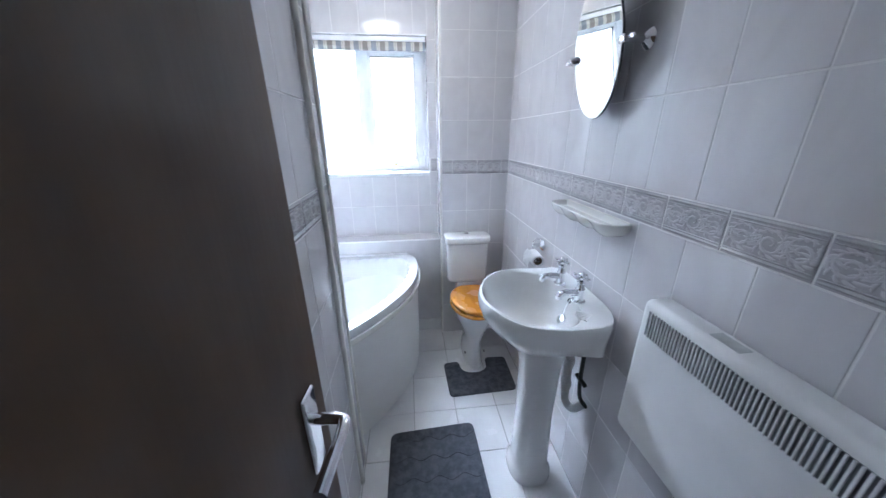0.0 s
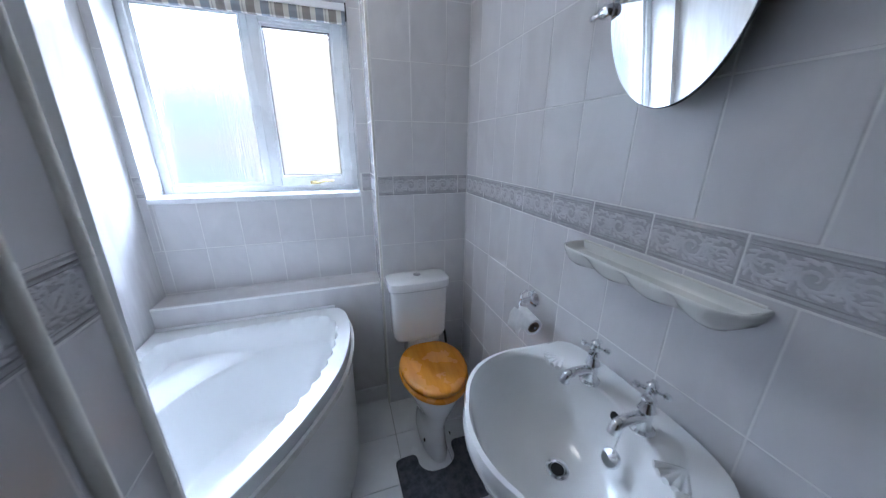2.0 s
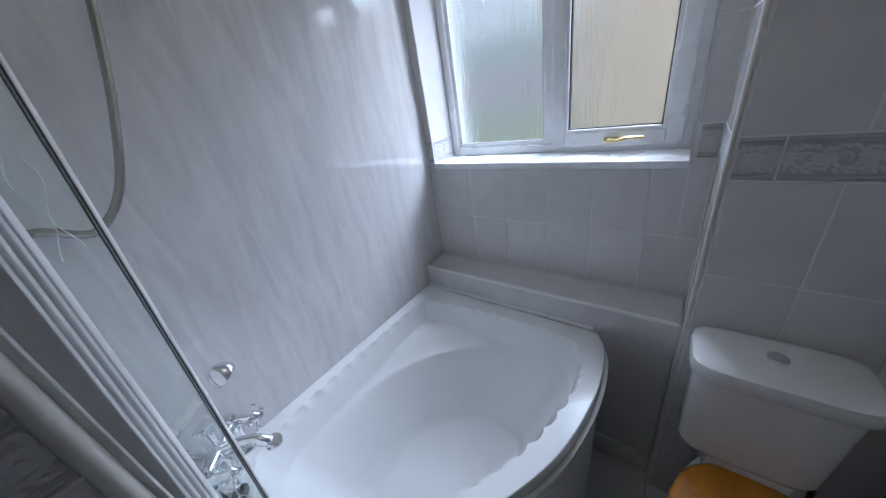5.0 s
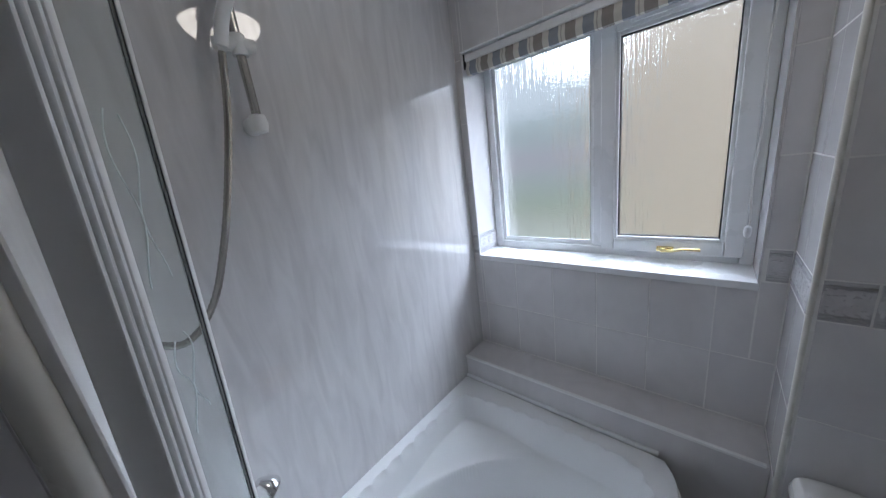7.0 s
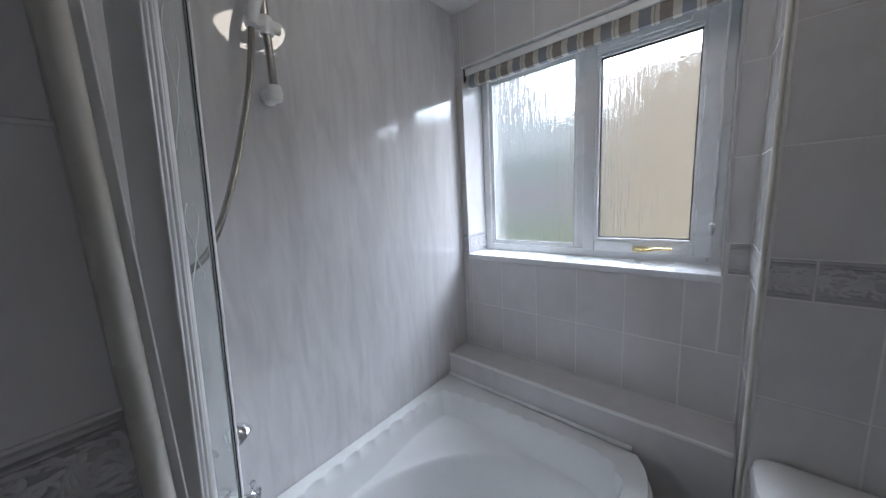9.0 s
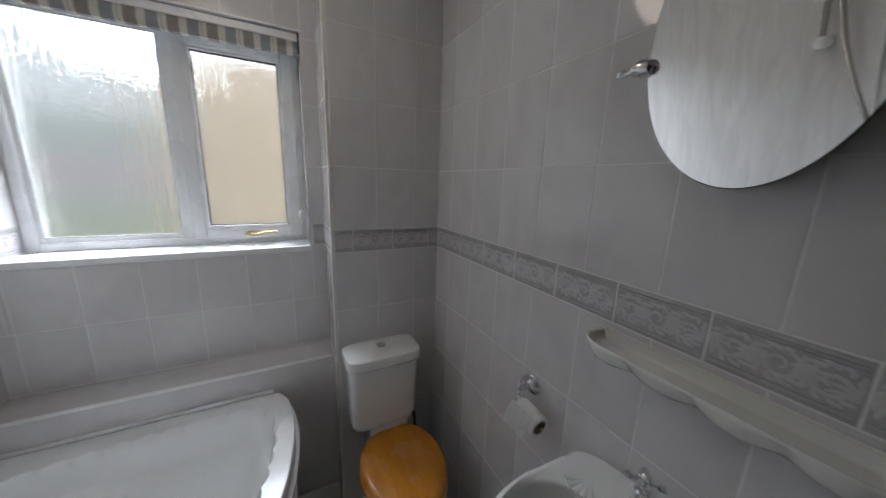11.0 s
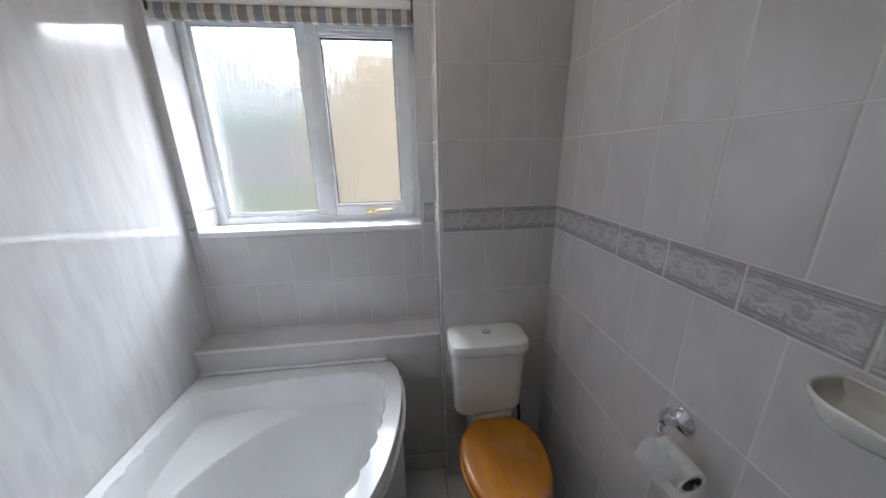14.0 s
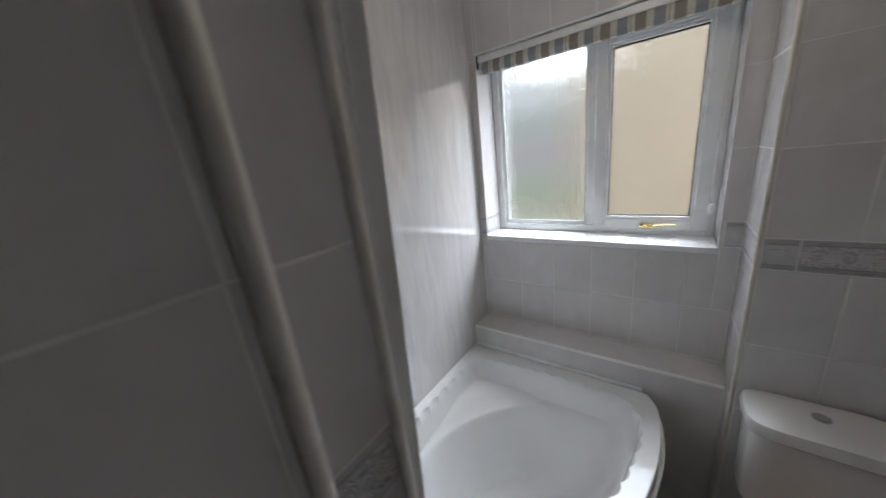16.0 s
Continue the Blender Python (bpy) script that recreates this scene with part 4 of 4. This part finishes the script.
part("core", lathe([(0.0195, 0.001), (0.0195, 0.0785), (0.017, 0.0785), (0.017, 0.001)], rm, 20), CARD, roll)
bm = bmesh.new()
rows = []
for k in range(8):
    z = 0.935 - 0.012 * k
    rows.append([bm.verts.new((-0.088 - 0.012 * math.sin(k * 0.4) - 0.004 * math.sin(j * 2.0 + k), -0.672 - 0.02 * j + 0.004 * k, z + 0.004 * math.sin(j * 1.7))) for j in range(5)])
for a, b in zip(rows, rows[1:]):
    for j in range(4):
        bm.faces.new((a[j], a[j + 1], b[j + 1], b[j]))
bmesh.ops.solidify(bm, geom=bm.faces[:], thickness=0.0012)
part("loose_sheet", bm, PAPER, roll)

heater = thing("panel_heater", "white electric panel heater with a slotted top grille", "heater", (0, -1.79, 0.67))
HY0, HY1, HZ0, HZ1, HX = -2.16, -1.44, 0.67, 1.062, -0.086
part("casing", boxes((HX, -0.012, HY0, HY1, HZ0, HZ1 + 0.022), bevel=0.02, segs=5), WHITEPL, heater, angle=50)
# dark sheet on the casing, painting the shade seen through the slots
part("slot_shade", boxes((HX - 0.0015, HX + 0.003, HY0 + 0.035, HY1 - 0.03, HZ1 - 0.068, HZ1 - 0.002)), SHADE, heater)
bar = to_mesh("slat", boxes((HX - 0.004, HX - 0.0015, -0.0022, 0.0022, HZ1 - 0.069, HZ1 - 0.001), bevel=0.001, segs=1), WHITEPL)
for k in range(77):
    ob = new("slat", bar)
    ob.location = (0, HY0 + 0.041 + k * 0.0084, 0)
    ob.parent = heater
    ob.matrix_parent_inverse = Matrix.Translation(-heater.location)
part("wall_bracket", boxes((-0.013, -0.001, HY0 + 0.1, HY1 - 0.1, HZ0 + 0.08, HZ1 - 0.08)), GREYPL, heater)
part("control_label", boxes((HX + 0.02, HX + 0.05, -1.66, -1.6, HZ1 + 0.021, HZ1 + 0.023)), GREYPL, heater)

# ---- mats ----
def mat_slab(name, outline, z, label, at):
    th = thing(name, label, "bath mat", at)
    n = len(outline)
    c = Vector((sum(p[0] for p in outline) / n, sum(p[1] for p in outline) / n, 0))

    def ring(inset, zz):
        out = []
        for i, p in enumerate(outline):
            a, b = Vector((*outline[i - 1], 0)), Vector((*outline[(i + 1) % n], 0))
            d = (b - a).normalized()
            out.append(Vector((p[0] - d.y * inset, p[1] + d.x * inset, zz)))
        return out
    part("mat_body", loft([ring(0, 0.0), ring(0, z * 0.6), ring(0.004, z * 0.95), ring(0.012, z)]), MAT, th, angle=60)
    return th


def round_outline(pts, r, n=6):
    """Counter-clockwise outline with rounded corners."""
    out = []
    for i, p in enumerate(pts):
        a, b, c = Vector(pts[i - 1]), Vector(p), Vector(pts[(i + 1) % len(pts)])
        u, v = (a - b).normalized(), (c - b).normalized()
        rr = min(r, (a - b).length * 0.45, (c - b).length * 0.45)
        for k in range(n + 1):
            t = k / n
            q = (1 - t) ** 2 * (b + u * rr) + 2 * t * (1 - t) * b + t * t * (b + v * rr)
            out.append((q.x, q.y))
    return out


bath_mat = mat_slab("bath_mat", round_outline([(-0.815, -1.5), (-0.365, -1.49), (-0.378, -0.845), (-0.813, -0.87)], 0.04), 0.014, "dark grey quilted bath mat on the tiled floor", (-0.59, -1.18, 0))
# stitched wavy seams of the mat
for k in range(6):
    y0 = -1.42 + k * 0.1
    part("seam", tube([(-0.79 + 0.4 * i / 24, y0 + 0.012 * math.sin(i * 0.9 + k), 0.0135) for i in range(25)], 0.0028, 6), MAT, bath_mat)
mat_slab("pedestal_mat", round_outline([(-0.475, -0.66), (-0.06, -0.645), (-0.055, -0.35), (-0.195, -0.345), (-0.2, -0.44), (-0.25, -0.478), (-0.33, -0.478), (-0.376, -0.44), (-0.38, -0.365), (-0.485, -0.372)], 0.03), 0.012,
         "dark grey contour mat round the toilet foot", (-0.28, -0.55, 0))

# ---- entrance door, open against the partition ----
door = tagged(new("door_1"), "dark stained wooden door standing open", "door", kind="structure")
hinge, free = Vector((-0.868, DOORY + 0.02, 0)), Vector((-0.8, -1.69, 0))
du = (free - hinge).normalized()
dv = Vector((-du.y, du.x, 0))
DL = (free - hinge).length
dm = Matrix.Translation(hinge) @ Matrix(((du.x, dv.x, 0, 0), (du.y, dv.y, 0, 0), (0, 0, 1, 0), (0, 0, 0, 1)))


def door_part(name, bm, mat, parent, label="", angle=35):
    bmesh.ops.transform(bm, matrix=dm, verts=bm.verts[:])
    ob = part(name, bm, mat, parent, label, angle)
    ob.matrix_parent_inverse = Matrix()
    return ob


leaf = door_part("leaf", boxes((0.0, DL, 0.0, 0.038, 0.008, 2.0), bevel=0.003), DOORWOOD, door)
handle = door_part("handle_plate", boxes((DL - 0.072, DL - 0.038, -0.008, -0.0005, 1.03, 1.16), bevel=0.004), CHROME, door, "chrome lever handle plate")
bm = tube(spline([(DL - 0.055, -0.006, 1.115), (DL - 0.055, -0.042, 1.115), (DL - 0.07, -0.05, 1.115), (DL - 0.145, -0.046, 1.108)], 6), 0.008, 12)
lever = door_part("lever", bm, CHROME, door)
door_part("latch_plate", boxes((DL - 0.0005, DL + 0.002, 0.008, 0.03, 1.0, 1.16)), BRASS, door)
for z in (0.25, 1.0, 1.8):
    door_part("hinge", boxes((-0.004, 0.02, -0.006, 0.006, z, z + 0.09), bevel=0.002), BRASS, door)
part("door_frame", boxes((DX0 - 0.06, DX0, DOORY - T - 0.02, DOORY + 0.012, 0, DH + 0.06), (DX1, DX1 + 0.06, DOORY - T - 0.02, DOORY + 0.012, 0, DH + 0.06), (DX0, DX1, DOORY - T - 0.02, DOORY + 0.012, DH, DH + 0.06), bevel=0.004), DOORWOOD, door)

# ---- ceiling lamp ----
lamp = thing("ceiling_lamp", "round glass ceiling dome lamp, switched on", "ceiling lamp", (-0.82, -0.39, TOP))
part("base", lathe([(0.14, -0.02), (0.145, -0.012), (0.145, 0.0)], pose(-0.82, -0.39, TOP - 0.001), 32), WHITEPL, lamp)
part("shade", lathe([(0.001, -0.095), (0.05, -0.09), (0.095, -0.07), (0.125, -0.04), (0.132, -0.018)], pose(-0.82, -0.39, TOP - 0.002), 32), LAMP, lamp, "glowing opal glass shade")

# ---- tiles: each one an object on shared meshes ----
G = 0.003


def tile_mesh(name, w, h, mat):
    """Glazed tile lying in the xz plane, its face at y = 0 looking to -y, with a soft edge."""
    d, e = 0.004, 0.0012
    r0 = [(0, d, 0), (w, d, 0), (w, d, h), (0, d, h)]
    r1 = [(0, e, 0), (w, e, 0), (w, e, h), (0, e, h)]
    r2 = [(e, 0, e), (w - e, 0, e), (w - e, 0, h - e), (e, 0, h - e)]
    return to_mesh(name, loft([r0, r1, r2], cap0=False), mat, angle=15)


def ribbon(bm, pts, w, y0, y1):
    """Raised ridge along points in the xz plane."""
    rows = []
    for i, p in enumerate(pts):
        a, b = Vector(pts[max(i - 1, 0)]), Vector(pts[min(i + 1, len(pts) - 1)])
        d = (b - a).normalized()
        n = Vector((-d.y, d.x)) * w * (0.35 + 0.65 * math.sin(math.pi * min(1.0, (i + 0.6) / len(pts))))
        rows.append([bm.verts.new((p[0] + n.x, y0, p[1] + n.y)), bm.verts.new((p[0], y1, p[1])), bm.verts.new((p[0] - n.x, y0, p[1] - n.y))])
    for a, b in zip(rows, rows[1:]):
        bm.faces.new((a[0], a[1], b[1], b[0]))
        bm.faces.new((a[1], a[2], b[2], b[1]))


def border_mesh(w, h):
    bm = bmesh.new()
    d, e = 0.004, 0.0012
    loft([[(0, d, 0), (w, d, 0), (w, d, h), (0, d, h)], [(0, e, 0), (w, e, 0), (w, e, h), (0, e, h)], [(e, 0, e), (w - e, 0, e), (w - e, 0, h - e), (e, 0, h - e)]], cap0=False, bm=bm)
    for z, r in ((0.007, 0.004), (0.014, 0.0018), (h - 0.007, 0.004), (h - 0.014, 0.0018)):
        ribbon(bm, [(w * (0.02 + 0.96 * i / 3), z) for i in range(4)], r, -0.0002, -0.0025)
    me = to_mesh("border_tile", bm, BORDER, 60)
    # scrolls in a paler glaze
    bm = bmesh.new()
    me.materials.append(SCROLL)
    lo, hi = 0.021, h - 0.021
    zc, r0 = h / 2, (hi - lo) / 2 + 0.004
    for cx, sg, ph in ((w * 0.2, 1, 0.4), (w * 0.52, -1, 2.6), (w * 0.83, 1, 0.9)):
        pts = []
        for i in range(17):
            a = ph + sg * i * 0.62
            r = r0 * (1 - i / 19)
            pts.append((min(w - 0.004, max(0.004, cx + r * math.cos(a))), zc + r * math.sin(a)))
        ribbon(bm, pts, 0.0036, -0.0002, -0.0022)
        for k in range(12):
            a = ph + k * 0.524
            q = [(cx + (r0 * 0.75 + 0.006 * j) * math.cos(a + 0.16 * j), zc + (r0 * 0.75 + 0.003 * j) * math.sin(a + 0.16 * j)) for j in range(4)]
            q = [(min(w - 0.004, max(0.004, x)), min(hi + 0.004, max(lo - 0.004, z))) for x, z in q]
            ribbon(bm, q, 0.0034, -0.0002, -0.002)
    # small acanthus leaves between the scrolls
    for cx, fl in ((w * 0.36, 1), (w * 0.68, -1), (w * 0.05, -1), (w * 0.96, 1)):
        for k in range(5):
            a = math.pi / 2 * fl + (k - 2) * 0.5
            q = [(cx + 0.005 * j * math.cos(a + 0.12 * j), zc - fl * 0.012 + 0.0055 * j * math.sin(a + 0.12 * j)) for j in range(6)]
            q = [(min(w - 0.004, max(0.004, x)), min(hi + 0.004, max(lo - 0.004, z))) for x, z in q]
            ribbon(bm, q, 0.003, -0.0002, -0.0018)
    scroll = bm
    base = bmesh.new()
    base.from_mesh(me)
    nf = len(base.faces)
    tmp = bpy.data.meshes.new("scroll")
    scroll.to_mesh(tmp)
    scroll.free()
    base.from_mesh(tmp)
    bmesh.ops.recalc_face_normals(base, faces=base.faces[:])
    for i, f in enumerate(base.faces):
        f.smooth = i >= nf
        f.material_index = 1 if i >= nf else 0
    base.to_mesh(me)
    base.free()
    bpy.data.meshes.remove(tmp)
    return me


cache = {}


def lay(parent, name, mat, u0, u1, z0, z1, m):
    """One tile on the wall whose plane is given by m (x along, z up, facing -y)."""
    if u1 - u0 < 0.012 or z1 - z0 < 0.012:
        return
    key = (name, round(u1 - u0, 3), round(z1 - z0, 3))
    if key not in cache:
        cache[key] = border_mesh(u1 - u0 - G, z1 - z0 - G) if name == "border_tile" else tile_mesh(name, u1 - u0 - G, z1 - z0 - G, mat)
    ob = new(name, cache[key])
    ob.parent = parent
    ob.matrix_basis = m @ Matrix.Translation((u0 + G / 2, 0, z0 + G / 2))


def steps(a, b, joint, pitch):
    """Joint places from a to b, with one joint at the given place."""
    k0 = math.ceil((a - joint) / pitch)
    out = [a]
    while joint + k0 * pitch < b - 0.004:
        if joint + k0 * pitch > a + 0.045:
            out.append(joint + k0 * pitch)
        k0 += 1
    return out + [b]


PITCH = 0.1635
LOW = [B0 * k / 5 for k in range(6)]
HIGH = [B1, B1 + 0.24, B1 + 0.48, B1 + 0.72, TOP]


def tile_wall(parent, m, a, b, j_low, j_border, j_high, holes=(), z_from=0.0):
    for rows, joint in ((LOW, j_low), (HIGH, j_high)):
        for z0, z1 in zip(rows, rows[1:]):
            if z1 <= z_from + 0.02:
                continue
            us = steps(a, b, joint, PITCH)
            for u0, u1 in zip(us, us[1:]):
                spans = [(u0, u1, max(z0, z_from), z1)]
                for h0, h1, g0, g1 in holes:
                    cut = []
                    for p0, p1, q0, q1 in spans:
                        if p1 <= h0 or p0 >= h1 or q1 <= g0 or q0 >= g1:
                            cut.append((p0, p1, q0, q1))
                            continue
                        if p0 < h0:
                            cut.append((p0, h0, q0, q1))
                        if p1 > h1:
                            cut.append((h1, p1, q0, q1))
                        if q0 < g0:
                            cut.append((max(p0, h0), min(p1, h1), q0, g0))
                        if q1 > g1:
                            cut.append((max(p0, h0), min(p1, h1), g1, q1))
                    spans = cut
                for s in spans:
                    lay(parent, "tile", TILE, *s, m)
    us = steps(a, b, j_border, PITCH)
    for u0, u1 in zip(us, us[1:]):
        if any(u0 < h1 - 0.01 and u1 > h0 + 0.01 for h0, h1, g0, g1 in holes if g0 < B1 and g1 > B0):
            for h0, h1, g0, g1 in holes:
                if u0 < h0 - 0.012:
                    lay(parent, "border_tile", BORDER, u0, min(u1, h0), B0, B1, m)
                if u1 > h1 + 0.012:
                    lay(parent, "border_tile", BORDER, max(u0, h1), u1, B0, B1, m)
            continue
        lay(parent, "border_tile", BORDER, u0, u1, B0, B1, m)


# right wall: along = -y, facing -x
tile_wall(wall_right, pose(0, 0, 0, 0, 0, -90), 0.0, -DOORY - 0.014, 0.122, 0.04, 0.118)
# boxing behind the toilet: facing -y
tile_wall(wall_boxing, pose(0, 0, 0), BOXX + 0.012, -0.001, -0.114, -0.048, -0.114)
# its short return towards the window: facing -x
tile_wall(wall_boxing, pose(BOXX, WINY, 0, 0, 0, -90), 0.0, WINY - 0.012, 0.1, 0.1, 0.1, z_from=LEDGEZ + 0.004)
# window wall: facing -y
tile_wall(wall_window, pose(0, WINY, 0), LEFT + 0.001, BOXX - 0.001, -0.60, -0.505, -0.6, holes=((WX0 - 0.004, WX1 + 0.004, WZ0 - 0.014, WZ1 + 0.004),), z_from=LEDGEZ + 0.004)
lay(wall_window, "border_tile", BORDER, 0.004, FRY - WINY - 0.004, B0, B1, pose(WX0 + 0.0022, WINY, 0, 0, 0, 90))
# partition: facing +x, along +y
tile_wall(wall_partition, pose(PARTX, 0, 0, 0, 0, 90), DOORY + 0.014, PARTY - 0.012, -1.11, -1.095, -1.11)

# floor tiles
FP = 0.262
fm = {}
fx, fy = steps(LEFT + 0.01, -0.001, -0.455, 0.2365), steps(DOORY, WINY, -0.745, FP)
for x0, x1 in zip(fx, fx[1:]):
    for y0, y1 in zip(fy, fy[1:]):
        if x1 < PARTX - 0.02 and y0 < PARTY - 0.02 or (y0 > 0.1):
            continue
        w, h = x1 - x0 - 0.003, y1 - y0 - 0.003
        key = (round(w, 3), round(h, 3))
        if key not in fm:
            e = 0.0015
            fm[key] = to_mesh("floor_tile", loft([[(0, 0, -0.005), (w, 0, -0.005), (w, h, -0.005), (0, h, -0.005)], [(0, 0, -e), (w, 0, -e), (w, h, -e), (0, h, -e)],
                                                  [(e, e, 0), (w - e, e, 0), (w - e, h - e, 0), (e, h - e, 0)]], cap0=False), FLOORTILE, 15)
        ob = new("floor_tile", fm[key])
        ob.parent = floor
        ob.location = (x0 + 0.0015, y0 + 0.0015, 0)
